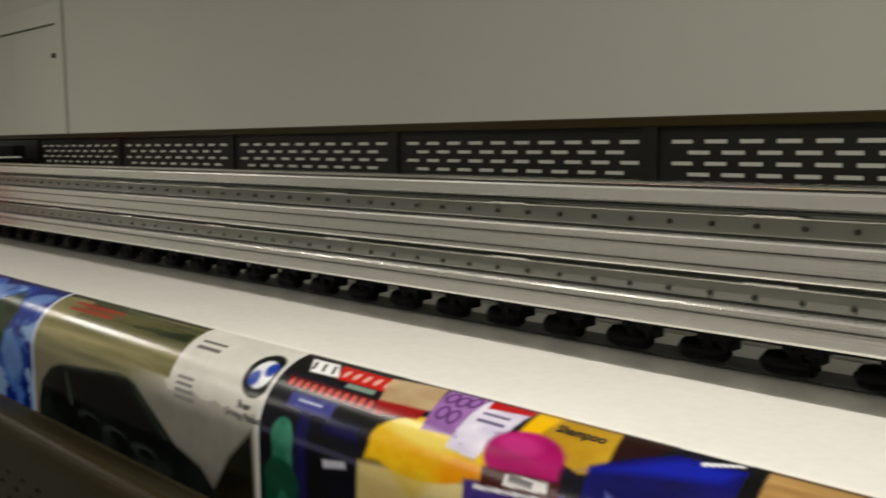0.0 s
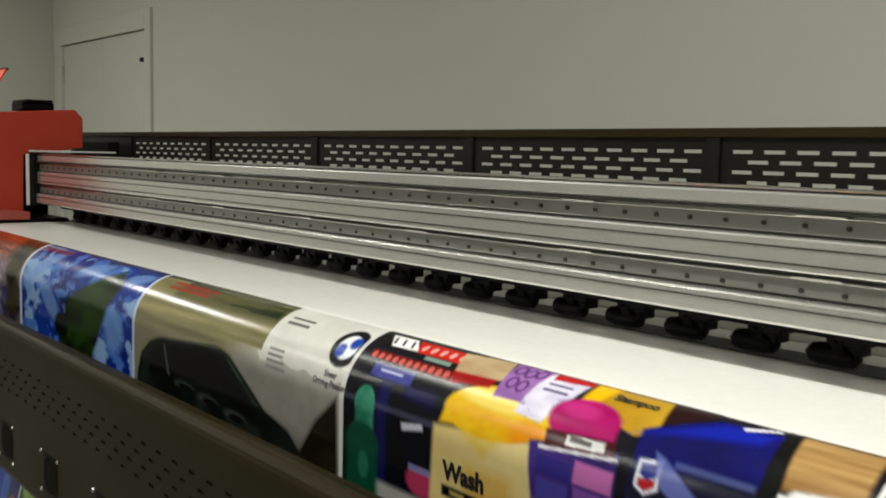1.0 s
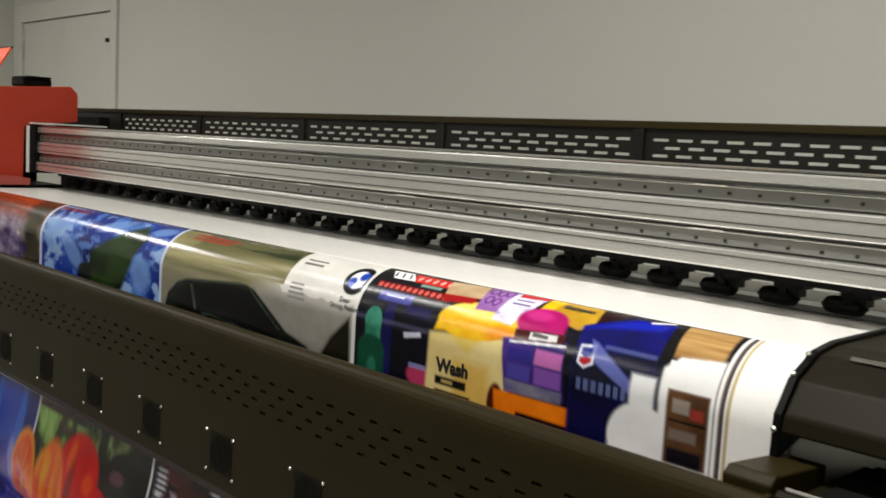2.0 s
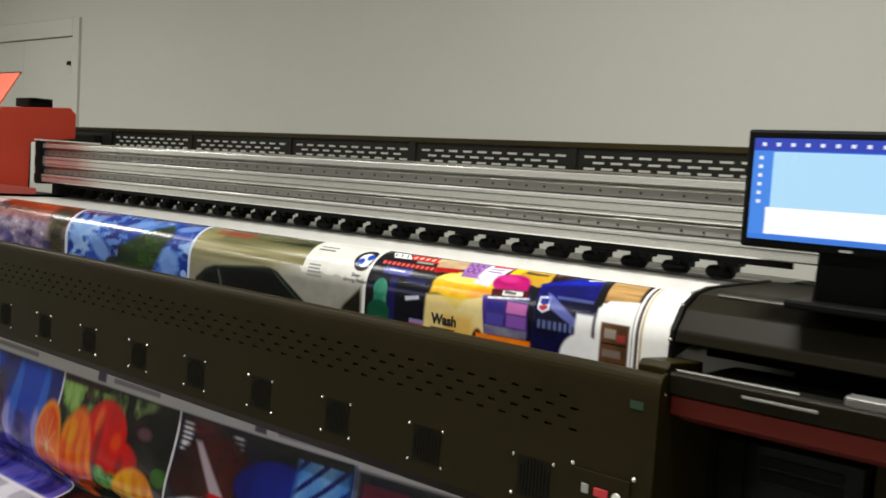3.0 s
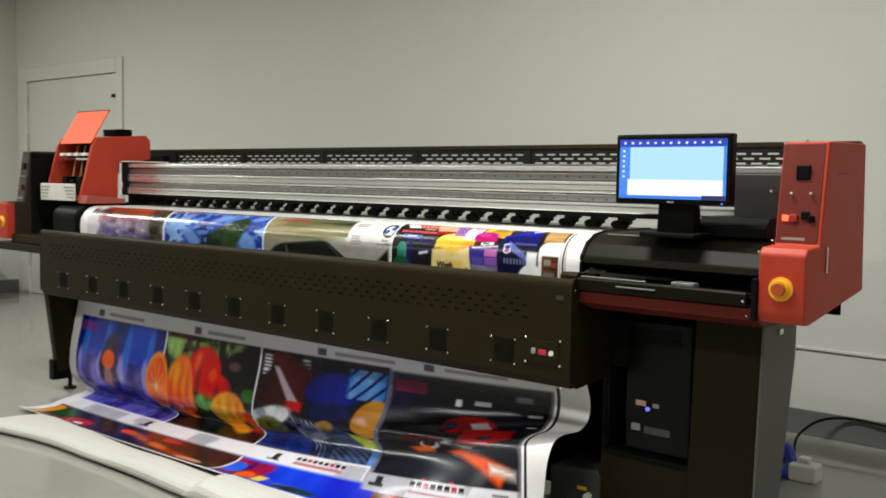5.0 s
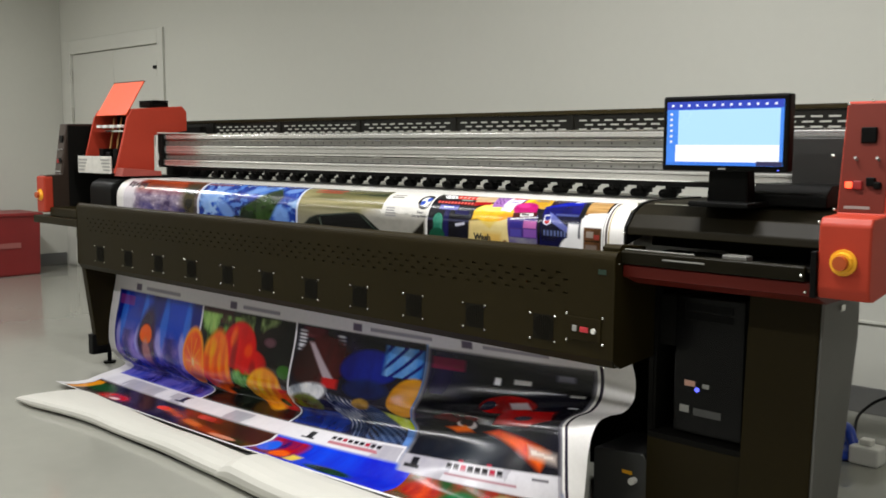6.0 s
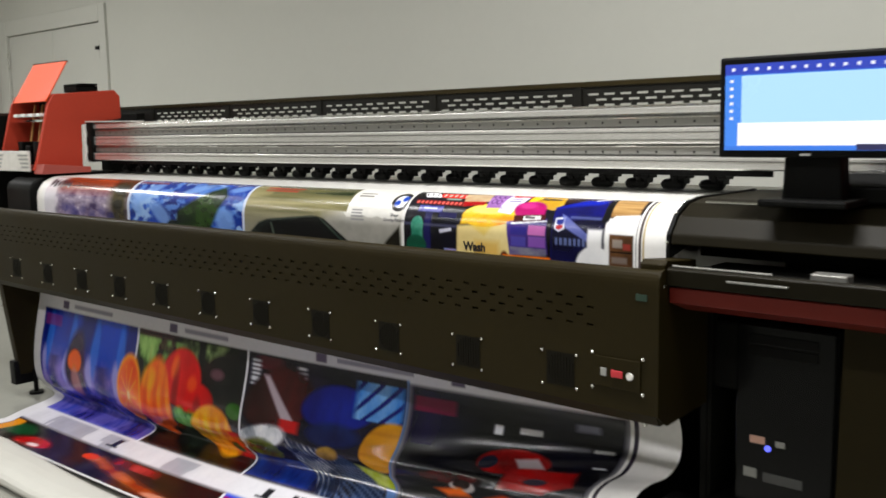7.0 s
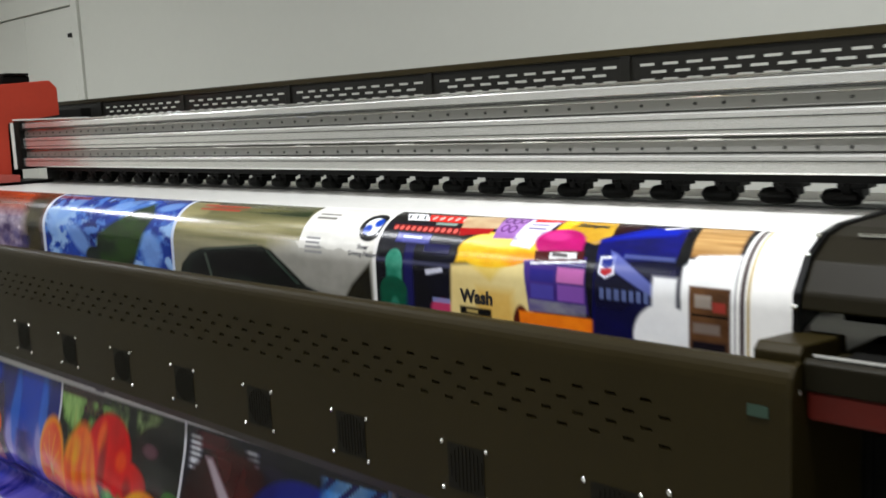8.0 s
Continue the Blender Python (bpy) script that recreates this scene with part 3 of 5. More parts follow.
screen = part("screen", box(-0.190, 0.190, -0.0205, -0.0185, 0.122, 0.318, 0), glow("screen_blue", (0.05, 0.25, 0.85), 0.9), mon, "lit screen with a blue desktop")
for name, x0, x1, z0, z1, rgb, st, d in (("window_area", -0.15, 0.180, 0.185, 0.292, (0.42, 0.70, 0.93), 1.0, 1), ("window_area", -0.158, 0.180, 0.133, 0.185, (0.95, 0.97, 1.0), 1.0, 1),
                                        ("title_bar", -0.19, 0.19, 0.294, 0.318, (0.02, 0.06, 0.62), 0.7, 1), ("task_bar", -0.19, 0.19, 0.122, 0.1315, (0.04, 0.22, 0.85), 0.8, 1),
                                        ("task_tray", 0.11, 0.19, 0.1225, 0.136, (0.03, 0.03, 0.15), 0.5, 2)):
    part(name, box(x0, x1, -0.0205 - 0.0006 * d, -0.0206, z0, z1, 0), glow(name + "_light", rgb, st), screen)
ICON = glow("icon_light", (0.85, 0.9, 1.0), 0.9)
first = part("icon", box(-0.004, 0.004, -0.0218, -0.0212, -0.0035, 0.0035, 0), ICON, screen)
first.location = (-0.17, 0, 0.306)
share(first, [(-0.17 + 0.028 * k, 0, 0.306) for k in range(1, 13)] + [(-0.174, 0.0004, 0.28 - 0.017 * k) for k in range(6)], screen)
part("bezel_mark", box(-0.012, 0.012, -0.0192, -0.018, 0.110, 0.115, 0), GREY, mon)
part("power_light", box(0.175, 0.181, -0.0195, -0.018, 0.109, 0.113, 0), LED_BLUE, mon)
part("stand", prism([(-0.07, 0.0), (0.07, 0.0), (0.062, 0.16), (-0.062, 0.16)], 0.024, 0.075, 0.006, axis="y"), BLACK, mon)
part("stand_base", box(-0.10, 0.10, -0.04, 0.14, -0.005, 0.012, 0.005), BLACK, mon)

tower = thing("computer_tower", "black computer tower case with a lit blue power light", "computer", at=(0.295, 0.06, 0.332))
part("case", box(-0.12, 0.135, -0.035, 0.22, 0.0, 0.47, 0.006), BLACK, tower)
part("front_panel", box(-0.115, 0.13, -0.046, -0.0355, 0.004, 0.466, 0.006), mat("gloss_black_front", (0.003, 0.003, 0.003), 0.22, spec=0.15), tower)
for z in (0.40, 0.43):
    part("drive_bay", box(-0.08, 0.09, -0.0485, -0.046, z - 0.012, z + 0.012, 0.002), BLACK, tower)
part("badge", box(-0.075, -0.035, -0.0485, -0.046, 0.165, 0.185, 0.002), mat("copper_badge", (0.6, 0.35, 0.28), 0.3, 0.6), tower)
part("badge", box(-0.01, 0.015, -0.0485, -0.046, 0.165, 0.18, 0.002), GREY, tower)
part("power_light", rod((-0.028, -0.046, 0.157), (-0.028, -0.050, 0.157), 0.008, 14), LED_BLUE, tower, "lit blue power button")
part("port_cover", box(-0.09, -0.055, -0.0485, -0.046, 0.075, 0.10, 0.003), GREY, tower)
part("port_cover", box(-0.04, 0.06, -0.0485, -0.046, 0.07, 0.095, 0.003), mat("dim_grey_strip", (0.06, 0.06, 0.06), 0.35), tower)

# ---- things on the floor ----
motor = thing("take_up_motor", "dark grey motor box for the take-up reel", "motor", at=(0.0, 0.10, 0))
part("housing", prism([(-0.11, 0.0), (0.12, 0.0), (0.12, 0.20), (0.09, 0.24), (-0.11, 0.22)], -0.12, 0.14, 0.006, axis="y"), mat("motor_grey", (0.05, 0.05, 0.048), 0.35), motor)
part("cable_gland", rod((0.06, -0.12, 0.14), (0.06, -0.145, 0.14), 0.012, 12), WHITE, motor)
part("warning_mark", box(0.01, 0.05, -0.1215, -0.120, 0.155, 0.168, 0), YELLOW, motor)
part("cable_gland", rod((0.095, -0.12, 0.07), (0.095, -0.15, 0.07), 0.014, 12), YELLOW, motor)

bin_ = thing("red_bin", "dark red plastic storage bin against the wall", "bin", at=(-7.86, 0.95, 0))
bm = prism([(-0.22, 0.0), (0.22, 0.0), (0.26, 0.6), (-0.26, 0.6)], -0.40, 0.40, 0.02, axis="y", seg=3)
part("tub", bm, BINRED, bin_)
part("rim", box(-0.275, 0.275, -0.42, 0.42, 0.585, 0.62, 0.01), BINRED, bin_)
part("label_bar", box(0.2455, 0.249, -0.2, 0.2, 0.28, 0.33, 0), mat("faded_label", (0.32, 0.10, 0.09), 0.5), bin_)

adapter = thing("power_adapter", "white plug adapter with blue wrapping on the floor", "adapter", at=(0.40, 1.16, 0))
part("block", box(-0.03, 0.09, -0.05, 0.05, 0.0, 0.075, 0.01), WHITE, adapter)
part("plug", box(0.0, 0.05, -0.02, 0.03, 0.075, 0.10, 0.006), WHITE, adapter)
tube([(-0.02, 0.0, 0.05), (-0.07, 0.04, 0.12), (-0.10, 0.1, 0.06), (-0.05, 0.0, 0.02), (-0.08, -0.08, 0.03)], 0.022, "blue_wrap", BLUE, adapter, "blue cloth wrapped round the lead")
cable = thing("power_cable", "black power cable running along the wall", "cable")
tube([(0.31, 1.22, 0.05), (0.27, 1.45, 0.02), (0.22, 1.70, 0.07), (0.30, 1.86, 0.12), (0.60, 1.89, 0.12), (1.4, 1.89, 0.10), (3.0, 1.89, 0.03)], 0.007, "lead", BLACK, cable)
vial = thing("white_cap", "small white plastic cap on the floor", "cap", at=(0.05, -0.18, 0))
part("body", rod((0, 0, 0), (0, 0, 0.045), 0.018, 14, 0.012), WHITE, vial)

for lx, ly in LAMPS:
    fix = thing("ceiling_light", "long fluorescent fitting on the ceiling", "ceiling light", "ceiling lights", at=(lx, ly, CEILING))
    part("housing", box(-0.63, 0.63, -0.09, 0.09, -0.05, -0.001, 0.006), WHITE, fix)

# ---- printed banner ----
def spline(pts, n):
    out = []
    for i in range(len(pts) - 1):
        p0, p1, p2, p3 = (Vector(pts[max(i - 1, 0)]), Vector(pts[i]), Vector(pts[i + 1]), Vector(pts[min(i + 2, len(pts) - 1)]))
        for k in range(n):
            t = k / n
            out.append(0.5 * (2 * p1 + (p2 - p0) * t + (2 * p0 - 5 * p1 + 4 * p2 - p3) * t * t + (3 * p1 - p0 - 3 * p2 + p3) * t ** 3))
    out.append(Vector(pts[-1]))
    return out


PX0, PX1 = -3.44, 0.03
FLAT, RAD = 0.485, 0.11
CY, CZ = 0.065, 1.087 - RAD


def top_line(s):
    """The media over the bed: flat towards the front, then over the rounded nose and down."""
    if s < FLAT:
        return 0.55 - s, CZ + RAD
    a = (s - FLAT) / RAD
    if a < math.pi / 2:
        return CY - RAD * math.sin(a), CZ + RAD * math.cos(a)
    return CY - RAD, CZ - (s - FLAT - RAD * math.pi / 2)


HANG_L = [(-0.045, 0.86), (-0.05, 0.68), (-0.05, 0.54), (-0.07, 0.40), (-0.10, 0.28), (-0.115, 0.18), (-0.10, 0.09), (-0.05, 0.03), (-0.07, 0.006), (-0.30, 0.006), (-0.48, 0.010), (-0.58, 0.03)]
HANG_R = [(-0.045, 0.86), (-0.03, 0.68), (-0.01, 0.56), (0.02, 0.475), (0.01, 0.41), (-0.05, 0.38), (-0.15, 0.385), (-0.215, 0.37), (-0.255, 0.30), (-0.275, 0.165), (-0.30, 0.035), (-0.42, 0.012)]
NX, NV, NS = 1200, 15, 300
S_HANG = FLAT + RAD * math.pi / 2 + 0.117
S_PIC = 0.487
sl, sr = spline(HANG_L, NV), spline(HANG_R, NV)
gx = np.linspace(PX0, PX1, NX)
w = (gx - PX0) / (PX1 - PX0)
rows_y, rows_z, rows_s, rows_v = [], [], [], []
for j in range(NS):
    s = S_HANG * j / NS
    y, z = top_line(s)
    rows_y.append(np.full(NX, y)), rows_z.append(np.full(NX, z)), rows_s.append(s), rows_v.append(-1.0)
for k in range(len(sl)):
    blend = w ** 2.6
    rows_y.append(sl[k].x * (1 - blend) + sr[k].x * blend)
    rows_z.append(sl[k].y * (1 - blend) + sr[k].y * blend)
    rows_s.append(9.0), rows_v.append(k / NV)
Y, Z = np.array(rows_y), np.array(rows_z)
Xg = np.tile(gx, (len(Y), 1))
vv = np.array(rows_v)[:, None]
ripple = np.clip((vv - 3) / 2, 0, 1) * np.clip((8.6 - vv) / 1.5, 0, 1)
Y = Y + ripple * (1 - 0.8 * w)[None, :] * (0.009 * np.sin(7.5 * gx[None, :] + 0.6 * vv) + 0.006 * np.sin(17 * gx[None, :] - 0.9 * vv + 1.3))
slide = np.clip((np.array(rows_v) - 7.0) / 2.5, 0, 1)[:, None]
Xg = Xg + slide * (1 - w)[None, :] * 0.32        # the loose end lies askew on the floor
Xg = Xg - np.clip((np.array(rows_v) - 1.0) / 2, 0, 1)[:, None] * (1 - w)[None, :] ** 10 * 0.035
Q = np.tile(np.array(rows_s)[:, None] - S_PIC, (1, NX))      # metres down the upper row of pictures
V = np.tile(np.array(rows_v)[:, None], (1, NX))              # steps down the hanging part
RGB = np.ones(Xg.shape + (3,)) * np.array((0.84, 0.82, 0.77))


def lin(*rgb):
    return np.array([(c / 255 / 12.92) if c / 255 < 0.04045 else ((c / 255 + 0.055) / 1.055) ** 2.4 for c in rgb])


def lay(mask, color):
    a = np.clip(mask, 0, 1)[..., None]
    RGB[:] = RGB * (1 - a) + np.asarray(color) * a


def rect(U, W, u0, u1, w0, w1, soft=0.003):
    return np.clip(np.minimum(np.minimum(U - u0, u1 - U), np.minimum(W - w0, w1 - W)) / soft + 0.5, 0, 1)


def oval(U, W, u, v, a, b, soft=0.06, turn=0.0):
    c, s = math.cos(turn), math.sin(turn)
    p, q = (U - u) * c + (W - v) * s, -(U - u) * s + (W - v) * c
    return np.clip((1 - np.sqrt((p / a) ** 2 + (q / b) ** 2)) / soft + 0.5, 0, 1)


def fuzz(seed, sx, sw, octaves=4):
    """Smooth random clouds over the sheet, 0 to 1; sx, sw: the size of a cloud across and along, in grid steps."""
    rng = np.random.default_rng(seed)
    out, amp, total = np.zeros(Xg.shape), 1.0, 0.0
    sx, sw = sx * 1.5, sw * 1.5
    h, wd = Xg.shape
    for _ in range(octaves):
        gh, gw = int(h / sw) + 3, int(wd / sx) + 3
        g = rng.random((gh, gw))
        a, b = np.arange(h) / sw, np.arange(wd) / sx
        i, j = a.astype(int), b.astype(int)
        fa, fb = (a - i)[:, None], (b - j)[None, :]
        fa, fb = fa * fa * (3 - 2 * fa), fb * fb * (3 - 2 * fb)
        out += amp * ((g[i][:, j] * (1 - fb) + g[i][:, j + 1] * fb) * (1 - fa) + (g[i + 1][:, j] * (1 - fb) + g[i + 1][:, j + 1] * fb) * fa)
        total, amp, sx, sw = total + amp, amp * 0.55, max(1.5, sx / 2.1), max(1.5, sw / 2.1)
    return np.clip((out / total - 0.5) * 1.9 + 0.5, 0, 1)


def poly(U, W, pts, soft=0.004, aspect=1.0):
    """A convex shape from its corners, in clockwise or anticlockwise order."""
    pts = [(a, b * aspect) for a, b in pts]
    area = sum(p[0] * q[1] - q[0] * p[1] for p, q in zip(pts, pts[1:] + pts[:1]))
    m = np.full(U.shape, 9.0)
    for (x0, y0), (x1, y1) in zip(pts, pts[1:] + pts[:1]):
        d = math.hypot(x1 - x0, y1 - y0)
        m = np.minimum(m, ((x1 - x0) * (W * aspect - y0) - (y1 - y0) * (U - x0)) / d * (1 if area > 0 else -1))
    return np.clip(m / soft + 0.5, 0, 1)


def mix(c1, c2, f):
    return np.asarray(c1) * (1 - f[..., None]) + np.asarray(c2) * f[..., None]


def bars(U, W, u0, u1, w0, n, step, h, color, seed=0):
    """Lines of writing too small to read."""
    r = random.Random(seed)
    for k in range(n):
        e = u1 - (u1 - u0) * r.uniform(0, 0.35)
        lay(rect(U, W, u0, e, w0 + k * step, w0 + k * step + h, 0.002) * 0.8, color)


TOP = V < 0
U, W = Xg, np.where(TOP, Q, -9.0)
F1, F2, F3 = fuzz(1, 40, 24), fuzz(2, 16, 10), fuzz(3, 90, 6)

# upper row, first picture: brown bottles over lilac
P0 = rect(U, W, -3.36, -2.595, 0.012, 0.6)
lay(P0, mix(lin(120, 52, 22), lin(205, 105, 60), F3))
lay(P0 * np.clip((W - 0.09) / 0.05, 0, 1), mix(lin(110, 90, 130), lin(215, 200, 215), F2))
lay(P0 * np.clip((W - 0.15) / 0.04, 0, 1) * np.clip((F1 - 0.4) * 3, 0, 1) * 0.7, mix(lin(40, 40, 90), lin(90, 80, 160), F2))
lay(P0 * rect(U, W, -2.75, -2.59, 0.02, 0.3, 0.08), mix(lin(40, 36, 22), lin(110, 100, 70), F2))
lay(rect(U, W, -3.38, -3.24, 0.0, 0.4, 0.06) * 0.8, lin(222, 218, 222))
for k in range(6):
    lay(poly(U, W, [(-3.35 + 0.034 * k, 0.05 + 0.01 * (k % 3)), (-3.325 + 0.034 * k, 0.045), (-3.318 + 0.034 * k, 0.085 + 0.014 * (k % 2)), (-3.34 + 0.034 * k, 0.10)], 0.005), lin(40, 34, 60))
    lay(oval(U, W, -3.16 + 0.085 * k, 0.2 + 0.02 * (k % 2), 0.03, 0.02, 0.9) * 0.5, lin(70, 66, 140))

# second picture: blue ice with green leaves
P1 = rect(U, W, -2.575, -1.765, 0.012, 0.6)
lay(P1, mix(lin(14, 32, 110), lin(50, 96, 196), F1))
lay(P1 * np.clip((F2 - 0.55) * 4, 0, 1) * 0.8, lin(120, 165, 235))
lay(P1 * np.clip((fuzz(5, 24, 16) - 0.62) * 6, 0, 1), lin(170, 200, 240))
for u, v, a, b, t in ((-2.43, 0.09, 0.09, 0.03, -0.6), (-2.10, 0.07, 0.10, 0.02, -0.3), (-2.33, 0.19, 0.08, 0.035, 0.5), (-1.83, 0.06, 0.06, 0.018, -0.2), (-1.88, 0.2, 0.06, 0.05, 0.3), (-2.52, 0.16, 0.05, 0.03, 0.8)):
    lay(P1 * oval(U, W, u, v, a, b, 0.5, t) * 0.75, lin(150, 185, 238))
lay(P1 * poly(U, W, [(-2.26, 0.30), (-2.20, 0.17), (-1.93, 0.05), (-1.88, 0.10), (-1.98, 0.24), (-2.04, 0.32)], 0.02), mix(lin(14, 34, 18), lin(70, 100, 46), F2))
lay(P1 * oval(U, W, -2.24, 0.245, 0.05, 0.035, 0.3), mix(lin(12, 20, 40), lin(40, 60, 40), F2))
lay(P1 * rect(U, W, -2.58, -2.35, 0.03, 0.05, 0.01) * 0.8, lin(150, 60, 80))
lay(P1 * rect(U, W, -2.58, -1.76, 0.012, 0.022, 0.004), lin(24, 30, 96))
lay(rect(U, W, -2.592, -2.575, 0.012, 0.6) + rect(U, W, -1.765, -1.752, 0.012, 0.6), lin(190, 200, 222))

# third picture: a dark car before blurred woods
P2 = rect(U, W, -1.752, -1.19, 0.012, 0.6)
lay(P2, mix(lin(128, 124, 84), lin(186, 178, 138), F3))
lay(P2 * rect(U, W, -1.62, -1.19, 0.02, 0.075, 0.03) * np.clip(F3 * 1.6, 0, 1), lin(52, 66, 40))
lay(P2 * np.clip((W - 0.12) / 0.08, 0, 1), mix(lin(165, 160, 140), lin(150, 150, 140), F1))
lay(P2 * oval(U, W, -1.58, 0.045, 0.09, 0.012, 0.8, 0.05) * 0.5, lin(170, 70, 60))
lay(P2 * poly(U, W, [(-1.752, 0.012), (-1.19, 0.012), (-1.19, 0.02), (-1.752, 0.026)]), lin(66, 70, 48))
bars(U, W, -1.68, -1.45, 0.036, 2, 0.018, 0.007, lin(190, 80, 66), 3)
PALE = rect(U, W, -1.19, -0.925, 0.012, 0.13) + np.clip((U + 1.30) / 0.12, 0, 1) * rect(U, W, -1.30, -0.925, 0.13, 0.6)
lay(PALE, mix(lin(196, 194, 188), lin(222, 219, 212), F1))
lay(rect(U, W, -1.3, -0.93, 0.15, 0.6, 0.05), mix(lin(158, 156, 148), lin(186, 183, 176), F1))
CAR = poly(U, W, [(-1.735, 0.272), (-1.715, 0.225), (-1.665, 0.190), (-1.615, 0.176), (-1.34, 0.152), (-1.30, 0.160), (-1.165, 0.238), (-1.12, 0.32), (-1.74, 0.33)], 0.007)
CAR = np.maximum(CAR, poly(U, W, [(-1.35, 0.222), (-1.19, 0.232), (-1.085, 0.256), (-1.03, 0.295), (-1.02, 0.5), (-1.35, 0.5)], 0.008))
CAR = np.maximum(CAR, rect(U, W, -1.74, -1.02, 0.30, 0.5))
lay(oval(U, W, -1.30, 0.33, 0.42, 0.08, 0.6) * rect(U, W, -1.752, -0.925, 0, 0.6) * 0.6, lin(60, 58, 50))
lay(CAR, mix(lin(10, 14, 14), lin(58, 66, 60), F2))
lay(poly(U, W, [(-1.585, 0.184), (-1.345, 0.163), (-1.25, 0.226), (-1.55, 0.238)], 0.006), mix(lin(5, 8, 8), lin(26, 32, 30), F1))
lay(poly(U, W, [(-1.325, 0.160), (-1.308, 0.164), (-1.185, 0.236), (-1.205, 0.238)], 0.003), mix(lin(60, 74, 66), lin(96, 106, 96), F2))
lay(poly(U, W, [(-1.66, 0.21), (-1.585, 0.195), (-1.575, 0.25), (-1.67, 0.262)], 0.006), lin(14, 17, 16))
lay(poly(U, W, [(-1.60, 0.188), (-1.59, 0.186), (-1.565, 0.25), (-1.577, 0.252)], 0.003), lin(96, 104, 94))
lay(poly(U, W, [(-1.60, 0.174), (-1.36, 0.150), (-1.35, 0.153), (-1.59, 0.179)], 0.003), lin(90, 98, 90))
for k in range(3):
    lay(oval(U, W, -1.50 + 0.11 * k, 0.258 + 0.008 * k, 0.045, 0.010, 0.5) * 0.6, lin(96, 106, 98))
    lay(oval(U, W, -1.49 + 0.11 * k, 0.262 + 0.008 * k, 0.030, 0.007, 0.3), lin(8, 10, 10))
lay(poly(U, W, [(-0.935, 0.165), (-0.925, 0.40), (-1.06, 0.30), (-1.0, 0.22)], 0.01), mix(lin(36, 34, 22), lin(62, 58, 40), F2))
bars(U, W, -1.165, -1.07, 0.046, 2, 0.014, 0.006, lin(90, 88, 88), 5)
bars(U, W, -1.165, -1.095, 0.118, 4, 0.011, 0.005, lin(140, 140, 146), 6)
# round badge as a plain dark ring with a blue and white middle
D = np.hypot(U + 0.955, (W - 0.078) * 1.0)
lay(np.clip((0.042 - D) / 0.003, 0, 1), lin(24, 24, 34))
lay(np.clip((0.0275 - D) / 0.003, 0, 1), lin(225, 228, 232))
lay(oval(U, W, -0.942, 0.068, 0.013, 0.013, 0.5), lin(40, 90, 190))
lay(oval(U, W, -0.968, 0.088, 0.013, 0.013, 0.5), lin(40, 90, 190))

# fourth picture: bottles and cleaning goods
B0, B1 = -0.915, -0.072
P3 = rect(U, W, B0, B1, 0.012, 0.6)
lay(P3, mix(lin(16, 14, 30), lin(34, 30, 58), F1))
lay(rect(U, W, B0 - 0.01, B0, 0.012, 0.6), lin(205, 203, 200))
lay(P3 * rect(U, W, B0, -0.70, 0.012, 0.058), lin(14, 12, 14))
lay(poly(U, W, [(-0.89, 0.024), (-0.83, 0.022), (-0.80, 0.050), (-0.865, 0.052)], 0.003), lin(235, 235, 238))
for k in range(3):
    lay(poly(U, W, [(-0.878 + 0.022 * k, 0.029), (-0.872 + 0.022 * k, 0.029), (-0.862 + 0.022 * k, 0.046), (-0.868 + 0.022 * k, 0.046)], 0.002), lin(16, 14, 16))
lay(poly(U, W, [(-0.822, 0.022), (-0.70, 0.024), (-0.69, 0.052), (-0.80, 0.052)], 0.003), lin(214, 58, 50))
for k in range(5):
    lay(oval(U, W, -0.795 + 0.022 * k, 0.038, 0.0055, 0.008, 0.3), lin(240, 190, 180))
lay(rect(U, W, -0.775, -0.715, 0.054, 0.062), lin(150, 170, 160))
lay(poly(U, W, [(-0.895, 0.066), (-0.68, 0.068), (-0.675, 0.088), (-0.89, 0.082)], 0.003), lin(120, 24, 28))
for k in range(12):
    lay(oval(U, W, -0.882 + 0.0175 * k, 0.0765, 0.006, 0.0065, 0.4), lin(226, 120, 112))
lay(rect(U, W, -0.865, -0.765, 0.090, 0.112, 0.006), mix(lin(70, 72, 150), lin(130, 134, 205), F2))
lay(rect(U, W, -0.845, -0.79, 0.097, 0.101), lin(190, 196, 232))
lay(rect(U, W, -0.83, -0.80, 0.115, 0.40, 0.012) * 0.7, lin(50, 50, 120))
lay(rect(U, W, -0.775, -0.70, 0.11, 0.13, 0.01) * 0.7, lin(44, 42, 110))
lay(rect(U, W, -0.915, -0.69, 0.150, 0.158, 0.006) * 0.5, lin(120, 122, 150))
lay(poly(U, W, [(-0.765, 0.166), (-0.715, 0.158), (-0.712, 0.168), (-0.762, 0.178)], 0.003), lin(190, 190, 205))
lay(oval(U, W, -0.715, 0.245, 0.035, 0.022, 0.3), lin(196, 80, 120))
bars(U, W, -0.745, -0.69, 0.222, 1, 0.01, 0.010, lin(150, 160, 205), 8)
lay(rect(U, W, -0.855, -0.68, 0.27, 0.34, 0.01) * 0.9, lin(196, 196, 190))
# green bottle
lay(np.maximum(oval(U, W, -0.858, 0.158, 0.026, 0.03, 0.12), rect(U, W, -0.882, -0.834, 0.15, 0.20, 0.008)), mix(lin(60, 140, 118), lin(118, 190, 168), F2))
lay(np.maximum(rect(U, W, -0.905, -0.822, 0.215, 0.50, 0.014), oval(U, W, -0.862, 0.218, 0.042, 0.03, 0.15)), mix(lin(16, 92, 72), lin(36, 124, 96), F1))
lay(oval(U, W, -0.858, 0.255, 0.014, 0.022, 0.4) * 0.5, lin(90, 160, 140))
